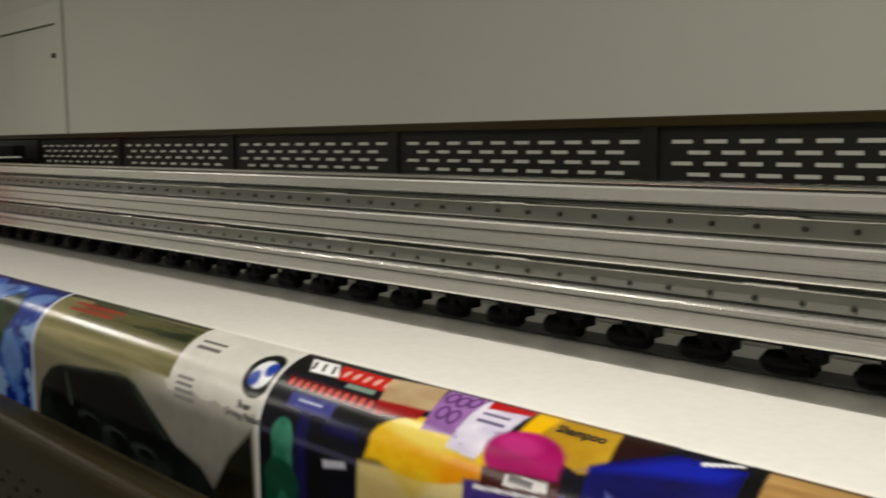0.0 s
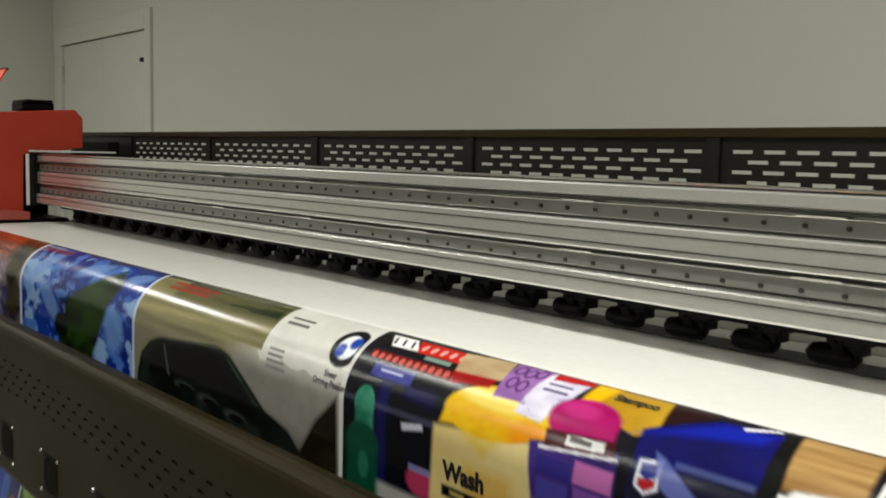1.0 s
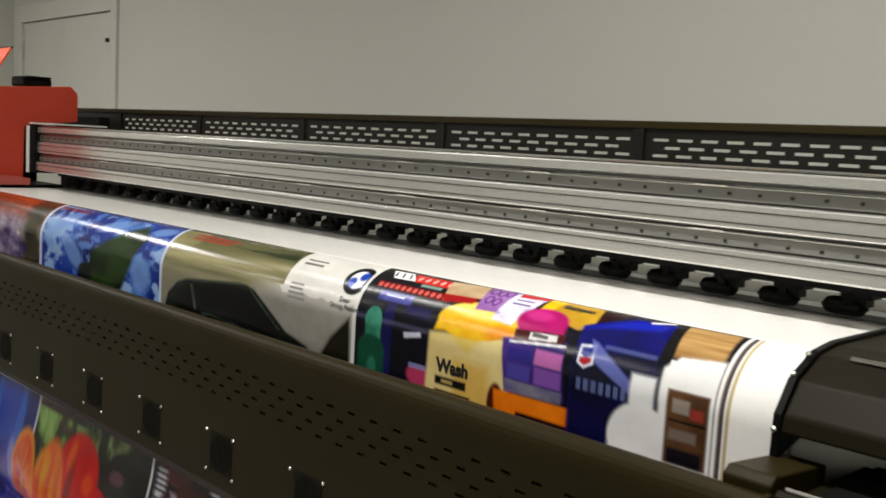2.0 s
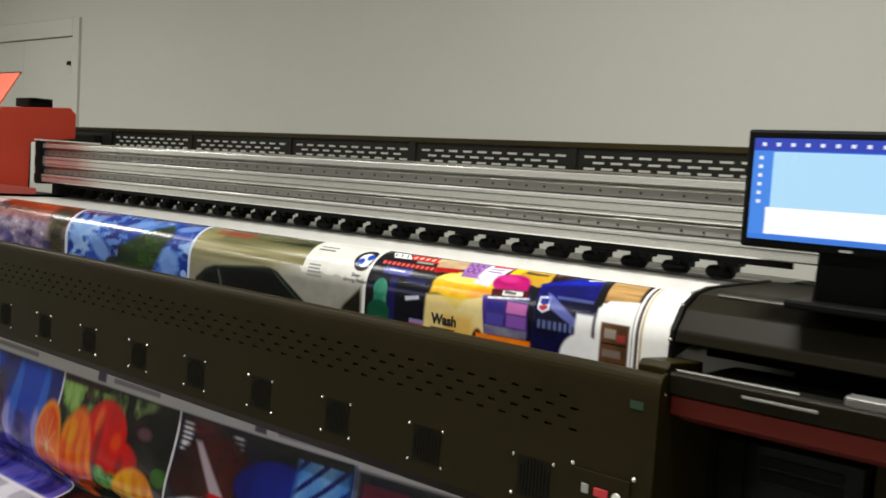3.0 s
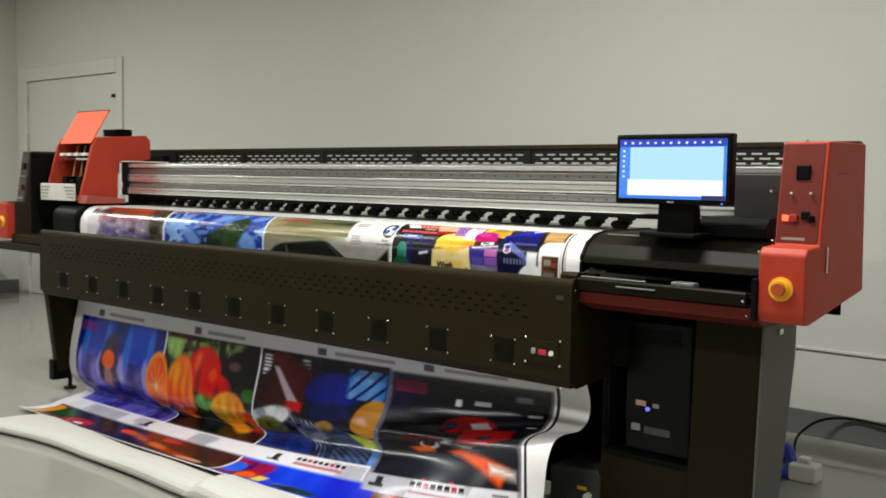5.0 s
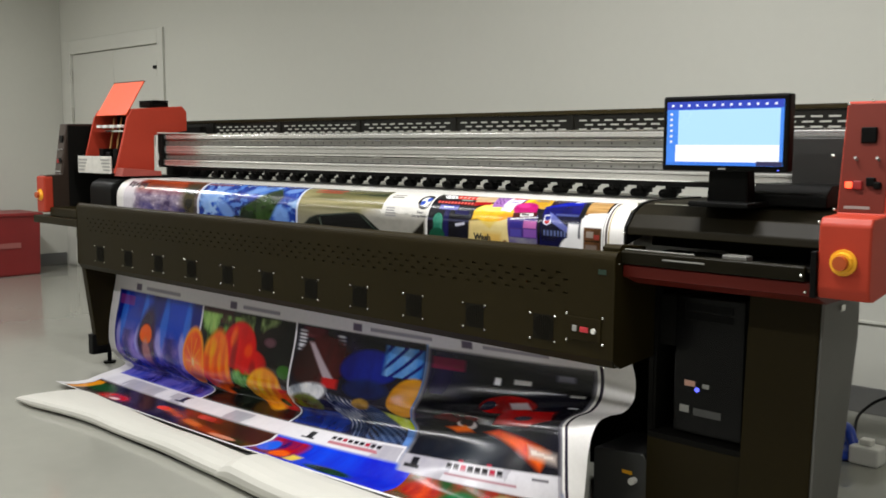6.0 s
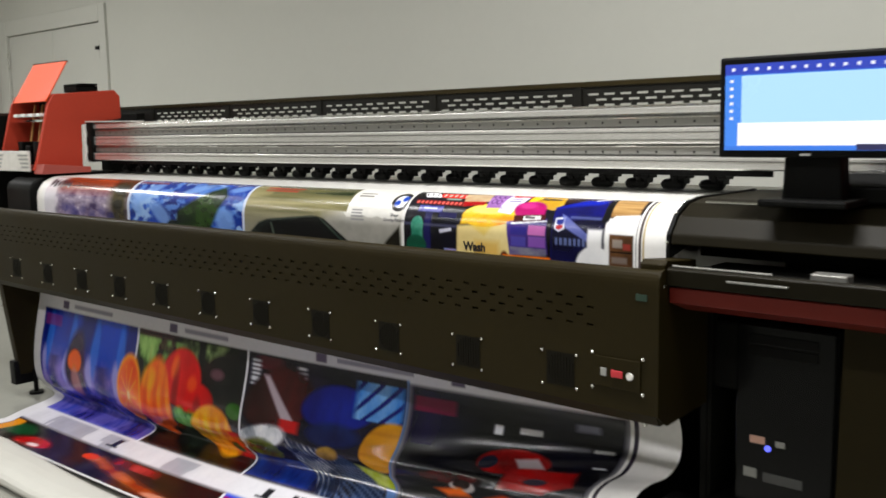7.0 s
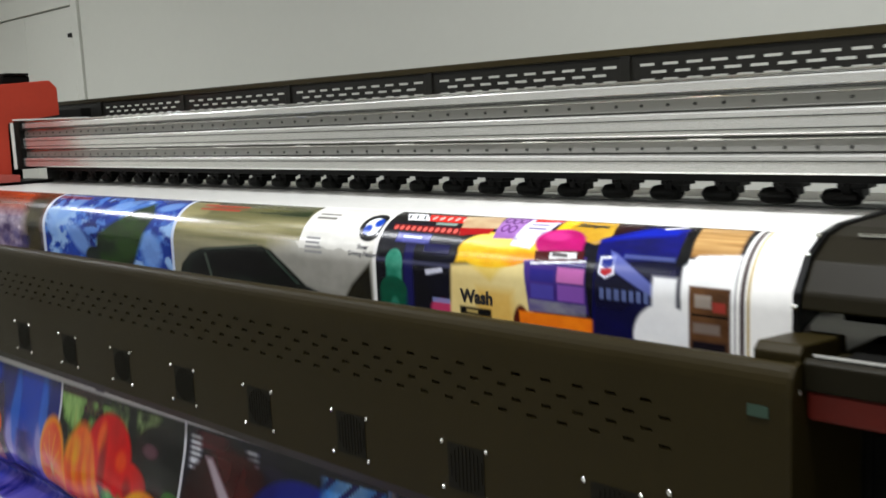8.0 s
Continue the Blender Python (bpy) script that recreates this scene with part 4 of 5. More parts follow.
# cream tub with a yellow lid
lay(np.maximum(poly(U, W, [(-0.69, 0.15), (-0.475, 0.13), (-0.49, 0.40), (-0.70, 0.40)], 0.008), 0), mix(lin(222, 196, 128), lin(238, 222, 168), F1))
lay(rect(U, W, -0.62, -0.53, 0.19, 0.40, 0.02) * 0.55, lin(222, 176, 62))
LID = np.maximum(oval(U, W, -0.575, 0.108, 0.104, 0.040, 0.08, -0.1), poly(U, W, [(-0.672, 0.10), (-0.478, 0.09), (-0.476, 0.125), (-0.68, 0.145)], 0.008))
lay(LID, mix(lin(240, 186, 30), lin(250, 226, 70), F2))
lay(LID * oval(U, W, -0.585, 0.092, 0.075, 0.016, 0.5) * 0.7, lin(252, 240, 150))
lay(LID * oval(U, W, -0.50, 0.13, 0.05, 0.02, 0.6) * 0.6, lin(236, 150, 20))
lay(poly(U, W, [(-0.64, 0.145), (-0.55, 0.14), (-0.585, 0.175)], 0.012) * 0.5, lin(228, 196, 60))
for k in range(2):
    lay(rect(U, W, -0.668, -0.585 + 0.012 * k, 0.232 + 0.026 * k, 0.248 + 0.026 * k, 0.004), lin(24, 22, 24))
    lay(rect(U, W, -0.650, -0.62, 0.237 + 0.026 * k, 0.243 + 0.026 * k, 0.004), lin(200, 180, 120))
lay(oval(U, W, -0.51, 0.255, 0.02, 0.04, 0.2), lin(104, 44, 22))
# boxes behind
lay(poly(U, W, [(-0.715, 0.022), (-0.615, 0.012), (-0.60, 0.06), (-0.69, 0.085)], 0.004) * 0.95, mix(lin(196, 168, 136), lin(222, 204, 168), F2))
lay(poly(U, W, [(-0.70, 0.066), (-0.61, 0.062), (-0.615, 0.078), (-0.69, 0.086)], 0.003), lin(176, 36, 40))
lay(poly(U, W, [(-0.61, 0.012), (-0.54, 0.012), (-0.535, 0.085), (-0.60, 0.088)], 0.004), mix(lin(158, 112, 178), lin(190, 150, 206), F2))
for k, (u, v) in enumerate(((-0.592, 0.03), (-0.572, 0.032), (-0.555, 0.028), (-0.585, 0.058), (-0.565, 0.06))):
    lay(oval(U, W, u, v, 0.010, 0.012, 0.3) * 0.8, lin(96, 40, 110))
    lay(oval(U, W, u, v, 0.006, 0.008, 0.3), lin(176, 132, 196))
lay(poly(U, W, [(-0.54, 0.012), (-0.465, 0.012), (-0.475, 0.06), (-0.50, 0.105), (-0.55, 0.10)], 0.004), mix(lin(184, 176, 206), lin(224, 220, 232), F2))
lay(poly(U, W, [(-0.537, 0.012), (-0.465, 0.012), (-0.467, 0.026), (-0.53, 0.032)], 0.003), lin(206, 34, 38))
bars(U, W, -0.53, -0.48, 0.04, 2, 0.012, 0.004, lin(70, 60, 120), 9)
lay(poly(U, W, [(-0.462, 0.012), (-0.345, 0.012), (-0.325, 0.075), (-0.36, 0.085), (-0.455, 0.062)], 0.004), mix(lin(190, 150, 44), lin(212, 178, 66), F2))
lay(poly(U, W, [(-0.462, 0.012), (-0.425, 0.012), (-0.435, 0.05), (-0.462, 0.06)], 0.008), lin(250, 206, 20))
lay(poly(U, W, [(-0.345, 0.012), (-0.28, 0.012), (-0.30, 0.07), (-0.33, 0.08)], 0.006), lin(62, 26, 16))
# magenta cap and violet box
lay(np.maximum(oval(U, W, -0.437, 0.085, 0.056, 0.034, 0.15), poly(U, W, [(-0.49, 0.08), (-0.385, 0.07), (-0.375, 0.125), (-0.47, 0.135)], 0.008)), mix(lin(150, 14, 92), lin(206, 40, 140), F1))
lay(oval(U, W, -0.45, 0.072, 0.03, 0.012, 0.6) * 0.5, lin(226, 90, 170))
lay(poly(U, W, [(-0.505, 0.128), (-0.365, 0.112), (-0.355, 0.215), (-0.49, 0.225)], 0.005), mix(lin(62, 44, 108), lin(92, 70, 150), F1))
lay(poly(U, W, [(-0.485, 0.108), (-0.375, 0.100), (-0.37, 0.122), (-0.48, 0.13)], 0.004), lin(92, 14, 30))
lay(poly(U, W, [(-0.45, 0.108), (-0.39, 0.104), (-0.388, 0.117), (-0.448, 0.122)], 0.002), lin(206, 204, 204))
bars(U, W, -0.444, -0.392, 0.109, 1, 0.01, 0.006, lin(40, 30, 34), 2)
lay(poly(U, W, [(-0.49, 0.130), (-0.365, 0.118), (-0.364, 0.122), (-0.488, 0.135)], 0.002), lin(206, 204, 210))
lay(rect(U, W, -0.425, -0.365, 0.135, 0.163, 0.004), lin(200, 128, 186))
lay(rect(U, W, -0.423, -0.363, 0.167, 0.197, 0.004), lin(150, 104, 184))
lay(rect(U, W, -0.487, -0.432, 0.142, 0.165, 0.004), lin(70, 62, 150))
lay(rect(U, W, -0.485, -0.432, 0.17, 0.197, 0.004), lin(100, 92, 176))
lay(rect(U, W, -0.49, -0.36, 0.2, 0.222, 0.004) * F2, lin(150, 148, 160))
lay(poly(U, W, [(-0.515, 0.225), (-0.285, 0.222), (-0.28, 0.40), (-0.50, 0.40)], 0.005), mix(lin(226, 120, 14), lin(244, 150, 30), F2))
lay(rect(U, W, -0.46, -0.31, 0.255, 0.285, 0.004), lin(60, 26, 12))
# blue canister
lay(np.maximum(poly(U, W, [(-0.352, 0.072), (-0.27, 0.026), (-0.188, 0.024), (-0.178, 0.06), (-0.19, 0.115), (-0.345, 0.112)], 0.006), rect(U, W, -0.345, -0.18, 0.10, 0.50, 0.006)), mix(lin(12, 18, 96), lin(24, 36, 160), F1))
lay(poly(U, W, [(-0.345, 0.075), (-0.26, 0.032), (-0.20, 0.03), (-0.21, 0.05)], 0.012) * 0.6, lin(40, 66, 214))
lay(poly(U, W, [(-0.345, 0.118), (-0.175, 0.10), (-0.165, 0.40), (-0.345, 0.40)], 0.012) * 0.85, mix(lin(14, 16, 40), lin(24, 30, 70), F1))
lay(rect(U, W, -0.29, -0.19, 0.1, 0.108, 0.004) * 0.6, lin(120, 130, 180))
lay(poly(U, W, [(-0.337, 0.108), (-0.305, 0.104), (-0.302, 0.138), (-0.32, 0.148), (-0.336, 0.140)], 0.003), lin(206, 208, 222))
lay(poly(U, W, [(-0.332, 0.113), (-0.309, 0.110), (-0.308, 0.124), (-0.32, 0.130), (-0.331, 0.125)], 0.003), lin(40, 60, 150))
lay(poly(U, W, [(-0.331, 0.130), (-0.308, 0.128), (-0.308, 0.136), (-0.32, 0.143), (-0.331, 0.138)], 0.003), lin(186, 50, 60))
lay(poly(U, W, [(-0.32, 0.095), (-0.305, 0.10), (-0.20, 0.165), (-0.21, 0.178), (-0.30, 0.135)], 0.005) * 0.8, lin(130, 138, 200))
lay(rect(U, W, -0.335, -0.225, 0.164, 0.184, 0.004) * np.clip((np.sin(U * 420) + 0.6) * 2, 0, 1) * 0.8, lin(130, 142, 186))
lay(poly(U, W, [(-0.245, 0.028), (-0.205, 0.014), (-0.20, 0.018), (-0.24, 0.034)], 0.002), lin(216, 216, 222))
# gold strip, white bottle, label
lay(poly(U, W, [(-0.18, 0.012), (-0.085, 0.012), (-0.08, 0.09), (-0.165, 0.096)], 0.006), mix(lin(150, 112, 62), lin(226, 194, 140), F3))
lay(poly(U, W, [(-0.195, 0.012), (-0.178, 0.012), (-0.165, 0.095), (-0.185, 0.12)], 0.004), lin(16, 14, 22))
BOT = np.maximum(poly(U, W, [(-0.172, 0.115), (-0.15, 0.092), (-0.075, 0.085), (-0.072, 0.5), (-0.165, 0.5)], 0.006), rect(U, W, -0.165, -0.075, 0.1, 0.5))
lay(BOT, mix(lin(206, 206, 206), lin(228, 227, 224), F1))
lay(np.maximum(np.maximum(rect(U, W, -0.225, -0.178, 0.135, 0.22, 0.008), oval(U, W, -0.20, 0.24, 0.062, 0.06, 0.1)), rect(U, W, -0.26, -0.16, 0.25, 0.5, 0.01)), mix(lin(204, 204, 206), lin(224, 223, 222), F1))
lay(rect(U, W, -0.155, -0.082, 0.145, 0.26, 0.004), mix(lin(92, 66, 44), lin(132, 98, 68), F2))
lay(rect(U, W, -0.145, -0.115, 0.158, 0.18, 0.004), lin(170, 160, 150))
lay(rect(U, W, -0.113, -0.09, 0.168, 0.185, 0.004), lin(170, 80, 70))
lay(rect(U, W, -0.15, -0.086, 0.19, 0.194, 0.002), lin(30, 24, 24))
lay(rect(U, W, -0.148, -0.10, 0.205, 0.222, 0.006), lin(140, 128, 120))
lay(rect(U, W, -0.15, -0.09, 0.235, 0.26, 0.006), lin(40, 34, 44))
# registration lines and margins
lay(rect(U, W, -0.072, 0.2, 0.0, 0.6), lin(226, 224, 220))
lay(rect(U, W, -0.066, -0.058, 0.012, 0.6, 0.002), lin(96, 84, 84))
lay(rect(U, W, -0.054, -0.049, 0.012, 0.6, 0.002), lin(196, 176, 120))
lay(rect(U, W, -3.6, 0.3, -0.6, 0.010), np.array((0.84, 0.825, 0.78)))
lay(rect(U, W, B0, B1, 0.013, 0.016, 0.002) * 0.8, lin(24, 18, 24))

# ---- hanging rows ----
fold = np.clip((V - 7.0) / 2.5, 0, 1)
U, W = ((Xg + 0.07) / 1.084) * (1 - fold) + Xg * fold, V - 0.30 * np.clip((8.5 - V) / 6, 0, 1)
AS = 0.09
lay(rect(U, W, -9, 9, 0.0, 20), lin(206, 204, 208))
ROW = rect(U, W, -3.07, -0.005, 2.35, 8.55, 0.05)
# blue bottles
P = ROW * rect(U, W, -3.065, -2.27, 2.3, 9)
lay(P, mix(lin(40, 66, 158), lin(66, 100, 200), F1))
wavy = 0.5 + 0.5 * np.sin((U + 3.07) * 17 + 0.35 * W)
lay(P * np.clip((wavy - 0.55) * 3, 0, 1) * 0.7, mix(lin(24, 34, 100), lin(36, 44, 120), F2))
lay(P * np.clip((W - 3.6) / 1.2, 0, 1) * np.clip(F2 * 1.4, 0, 1) * np.clip(1.25 - (W - 5.2) / 2.6, 0.6, 1), mix(lin(90, 74, 160), lin(164, 150, 214), F2))
for k in range(4):
    c = -2.98 + 0.2 * k
    lay(P * oval(U, W, c, 3.7, 0.03, 1.3, 0.5) * 0.6, lin(104, 150, 236))
    lay(P * rect(U, W, c + 0.03, c + 0.1, 4.2, 7.6, 0.05) * 0.6, lin(58, 44, 96))
    lay(P * oval(U, W, c - 0.035, 4.7, 0.025, 0.8, 0.6) * 0.8, lin(186, 182, 232))
lay(P * oval(U, W, -2.73, 4.5, 0.085, 1.6, 0.3), mix(lin(54, 38, 76), lin(92, 60, 100), F2))
lay(P * oval(U, W, -2.735, 4.25, 0.06, 0.55, 0.2), lin(236, 128, 30))
lay(P * oval(U, W, -2.735, 5.4, 0.035, 0.9, 0.5) * 0.7, lin(200, 150, 150))
lay(P * rect(U, W, -3.05, -2.9, 2.55, 2.95, 0.02) * 0.6, lin(150, 80, 130))
lay(ROW * rect(U, W, -2.275, -2.262, 2.3, 9), lin(200, 200, 214))
# fruit and vegetables
P = ROW * rect(U, W, -2.262, -1.555, 2.3, 9)
lay(P, mix(lin(22, 26, 16), lin(50, 44, 36), F2))
lay(P * rect(U, W, -2.25, -2.0, 2.3, 2.9, 0.05) * 0.7, lin(96, 50, 60))
lay(P * np.clip((rect(U, W, -2.3, -1.95, 2.55, 3.9, 0.1)) * np.clip((F2 - 0.25) * 3, 0, 1), 0, 1), mix(lin(40, 96, 30), lin(176, 206, 140), F2))
lay(P * rect(U, W, -1.92, -1.66, 2.4, 3.1, 0.1) * np.clip((F2 - 0.2) * 2, 0, 1), mix(lin(60, 90, 50), lin(170, 186, 140), F2))
lay(P * oval(U, W, -1.69, 3.55, 0.13, 0.95, 0.2, 0.02), mix(lin(26, 8, 16), lin(60, 24, 34), F1))
lay(P * oval(U, W, -1.72, 3.35, 0.04, 0.2, 0.7), lin(120, 90, 100))
lay(P * np.maximum(oval(U, W, -1.94, 3.85, 0.13, 1.15, 0.12), oval(U, W, -1.86, 4.5, 0.13, 0.75, 0.15)), mix(lin(176, 24, 12), lin(226, 60, 30), F1))
lay(P * oval(U, W, -1.98, 3.4, 0.025, 0.45, 0.8) * 0.7, lin(250, 150, 110))
lay(P * oval(U, W, -2.10, 5.4, 0.115, 2.2, 0.15), mix(lin(226, 96, 4), lin(246, 150, 24), F1))
lay(P * oval(U, W, -2.15, 4.1, 0.05, 0.5, 0.6) * 0.6, lin(252, 190, 50))
for k, u in enumerate((-2.165, -2.10, -2.04)):
    lay(P * oval(U, W, u, 5.3, 0.012, 1.9, 0.8) * 0.3, lin(196, 66, 4))
    lay(P * oval(U, W, u + 0.028, 4.6 + 0.3 * k, 0.012, 0.7, 0.9) * 0.3, lin(254, 214, 110))
lay(P * oval(U, W, -1.96, 4.3, 0.02, 0.9, 0.9) * 0.6, lin(110, 10, 6))
lay(P * oval(U, W, -1.86, 3.9, 0.03, 0.35, 0.8) * 0.7, lin(250, 130, 90))
lay(P * oval(U, W, -1.82, 4.9, 0.02, 0.5, 0.8) * 0.6, lin(120, 12, 8))
SL = oval(U, W, -2.30, 5.2, 0.105, 1.9, 0.1)
lay(rect(U, W, -2.42, -2.0, 2.3, 8.6) * SL, lin(244, 170, 90))
lay(oval(U, W, -2.30, 5.2, 0.092, 1.7, 0.12), mix(lin(232, 110, 10), lin(246, 150, 40), F2))
for k in range(10):
    a = 0.628 * k
    lay(poly(U, W, [(-2.30 + 0.012 * math.cos(a - 0.5), 5.2 + 0.22 * math.sin(a - 0.5)), (-2.30 + 0.078 * math.cos(a - 0.04), 5.2 + 1.45 * math.sin(a - 0.04)),
                    (-2.30 + 0.078 * math.cos(a + 0.04), 5.2 + 1.45 * math.sin(a + 0.04)), (-2.30 + 0.012 * math.cos(a + 0.5), 5.2 + 0.22 * math.sin(a + 0.5))], 0.004, AS) * 0.45, lin(252, 190, 110))
lay(oval(U, W, -2.30, 5.2, 0.012, 0.25, 0.6), lin(252, 210, 150))
lay(P * oval(U, W, -1.90, 5.7, 0.08, 0.7, 0.4) * np.clip((F2 - 0.2) * 3, 0, 1), mix(lin(46, 120, 30), lin(150, 200, 130), F2))
lay(P * oval(U, W, -1.96, 7.3, 0.10, 0.9, 0.3), mix(lin(22, 34, 22), lin(60, 70, 60), F2))
lay(P * oval(U, W, -1.735, 6.4, 0.135, 1.75, 0.12), mix(lin(226, 150, 6), lin(250, 200, 40), F1))
for u in (-1.80, -1.735, -1.675):
    lay(P * oval(U, W, u, 6.4, 0.012, 1.5, 0.9) * 0.3, lin(206, 112, 4))
    lay(P * oval(U, W, u + 0.03, 5.9, 0.012, 0.7, 0.9) * 0.35, lin(254, 232, 120))
lay(P * rect(U, W, -1.66, -1.57, 5.8, 7.9, 0.06), mix(lin(190, 40, 20), lin(226, 90, 30), F2))
lay(P * oval(U, W, -1.64, 7.2, 0.03, 0.4, 0.4), lin(40, 80, 26))
lay(P * oval(U, W, -1.60, 4.7, 0.05, 0.4, 0.4), lin(70, 120, 40))
lay(ROW * rect(U, W, -1.562, -1.55, 2.3, 9), lin(206, 206, 212))
# shoes
P = ROW * rect(U, W, -1.55, -0.79, 2.3, 9.3)
lay(P, mix(lin(22, 20, 40), lin(50, 42, 66), F2))
lay(P * rect(U, W, -1.5, -1.36, 2.4, 2.8, 0.05) * 0.7, lin(130, 60, 66))
for u0 in (-1.53, -1.29):
    lay(P * rect(U, W, u0, u0 + 0.05, 2.5, 3.4, 0.02) * (np.sin(W * 42) > 0), lin(206, 206, 214))
lay(P * oval(U, W, -1.37, 3.9, 0.17, 1.3, 0.15, 0.03), mix(lin(62, 14, 24), lin(110, 26, 40), F1))
lay(P * poly(U, W, [(-1.46, 3.0), (-1.43, 3.0), (-1.26, 4.6), (-1.33, 4.6)], 0.012, AS), lin(196, 184, 192))
lay(P * rect(U, W, -1.34, -1.24, 4.5, 5.1, 0.03), lin(206, 36, 44))
lay(P * oval(U, W, -1.08, 3.75, 0.16, 0.85, 0.15, 0.02), mix(lin(22, 44, 120), lin(44, 76, 176), F1))
lay(P * oval(U, W, -1.08, 4.9, 0.12, 0.6, 0.4), mix(lin(24, 40, 86), lin(46, 70, 130), F1))
LB = P * rect(U, W, -1.0, -0.80, 2.6, 3.95, 0.03)
lay(LB, mix(lin(96, 150, 220), lin(160, 200, 240), F2))
lay(LB * (np.sin((U * 9 + W) * 9) > 0.55), lin(24, 50, 130))
lay(P * oval(U, W, -0.83, 5.35, 0.115, 1.45, 0.1), mix(lin(200, 146, 10), lin(236, 186, 40), F3))
lay(P * oval(U, W, -1.46, 5.8, 0.13, 0.9, 0.2, 0.1), mix(lin(130, 140, 150), lin(226, 226, 230), F2))
lay(P * oval(U, W, -1.44, 6.6, 0.10, 0.9, 0.25), mix(lin(90, 60, 40), lin(130, 150, 60), F2))
lay(P * rect(U, W, -1.55, -1.2, 7.2, 8.5, 0.06), mix(lin(30, 46, 110), lin(56, 84, 160), F2))
ST = P * poly(U, W, [(-1.30, 5.4), (-1.02, 6.0), (-0.86, 7.5), (-0.82, 8.9), (-1.12, 8.7), (-1.26, 7.4)], 0.02, AS)
lay(ST, mix(lin(44, 54, 78), lin(70, 86, 120), F2))
lay(ST * np.clip((np.sin((U * 14 - W * 0.9) * 16) - 0.3) * 2, 0, 1) * (U < -1.06) * np.clip(F2 * 1.8 - 0.4, 0, 1), lin(196, 198, 206))
lay(ST * np.clip(np.sin((U * 5 - W * 1.2) * 24) * 2, 0, 1) * (U > -1.06) * 0.45, lin(130, 146, 176))
lay(P * oval(U, W, -1.09, 6.0, 0.05, 0.5, 0.3), mix(lin(120, 96, 50), lin(180, 150, 90), F2))
lay(P * poly(U, W, [(-0.96, 6.5), (-0.80, 7.0), (-0.79, 7.9), (-0.88, 7.7)], 0.02, AS), mix(lin(176, 190, 60), lin(220, 224, 170), F2))
lay(P * poly(U, W, [(-0.84, 7.8), (-0.79, 7.8), (-0.79, 9.3), (-0.82, 9.3)], 0.01, AS), lin(120, 150, 200))
lay(rect(U, W, -0.795, -0.783, 2.35, 9.1), lin(150, 170, 206))
# cars
P = rect(U, W, -0.783, -0.045, 2.45, 9.2, 0.04)
lay(P, mix(lin(12, 10, 24), lin(30, 26, 52), F1))
lay(P * rect(U, W, -0.783, -0.62, 2.5, 4.6, 0.2) * 0.6, lin(56, 40, 100))
lay(P * rect(U, W, -0.76, -0.60, 2.75, 3.25, 0.02) * 0.8, lin(150, 60, 90))
lay(P * rect(U, W, -0.46, -0.43, 3.35, 3.65, 0.01), lin(210, 210, 216))
lay(P * rect(U, W, -0.375, -0.30, 3.3, 3.55, 0.01), lin(216, 216, 220))
lay(P * rect(U, W, -0.20, -0.13, 2.9, 3.15, 0.02) * 0.7, lin(150, 150, 160))
lay(P * rect(U, W, -0.14, -0.08, 3.8, 3.95, 0.01), lin(206, 206, 210))
lay(P * rect(U, W, -0.12, -0.08, 4.7, 4.8, 0.01), lin(206, 206, 210))
lay(P * oval(U, W, -0.36, 4.95, 0.12, 0.75, 0.15), mix(lin(120, 14, 18), lin(180, 40, 40), F2))
lay(P * poly(U, W, [(-0.36, 4.7), (-0.29, 4.55), (-0.25, 5.1), (-0.33, 5.2)], 0.01, AS), lin(186, 176, 180))
lay(P * oval(U, W, -0.44, 5.0, 0.03, 0.4, 0.2), lin(46, 50, 66))
lay(P * poly(U, W, [(-0.35, 5.3), (-0.14, 5.2), (-0.11, 6.4), (-0.20, 7.0), (-0.36, 6.9)], 0.02, AS), mix(lin(150, 24, 14), lin(206, 66, 30), F1))
lay(P * oval(U, W, -0.24, 6.2, 0.04, 0.3, 0.3), lin(70, 60, 76))
lay(P * oval(U, W, -0.55, 6.4, 0.12, 0.5, 0.4), mix(lin(60, 14, 18), lin(110, 40, 44), F2))
lay(P * oval(U, W, -0.49, 7.0, 0.05, 0.35, 0.25), lin(186, 180, 180))
lay(P * oval(U, W, -0.49, 6.85, 0.035, 0.3, 0.25), lin(50, 12, 16))
lay(P * poly(U, W, [(-0.60, 7.3), (-0.50, 7.1), (-0.47, 7.5), (-0.56, 7.6)], 0.02, AS), lin(226, 130, 20))
lay(P * rect(U, W, -0.783, -0.3, 7.8, 9.3, 0.1) * 0.9, mix(lin(24, 34, 46), lin(44, 56, 70), F1))
lay(P * poly(U, W, [(-0.40, 7.5), (-0.34, 7.3), (-0.10, 8.2), (-0.14, 8.7)], 0.02, AS), mix(lin(206, 90, 20), lin(236, 130, 50), F2))
lay(P * poly(U, W, [(-0.20, 8.0), (-0.07, 8.25), (-0.07, 8.5), (-0.19, 8.35)], 0.02, AS), lin(206, 196, 190))
lay(rect(U, W, -0.045, 0.2, 2.0, 12), lin(212, 210, 208))
lay(rect(U, W, -0.034, -0.022, 2.2, 12, 0.002), lin(60, 52, 70))
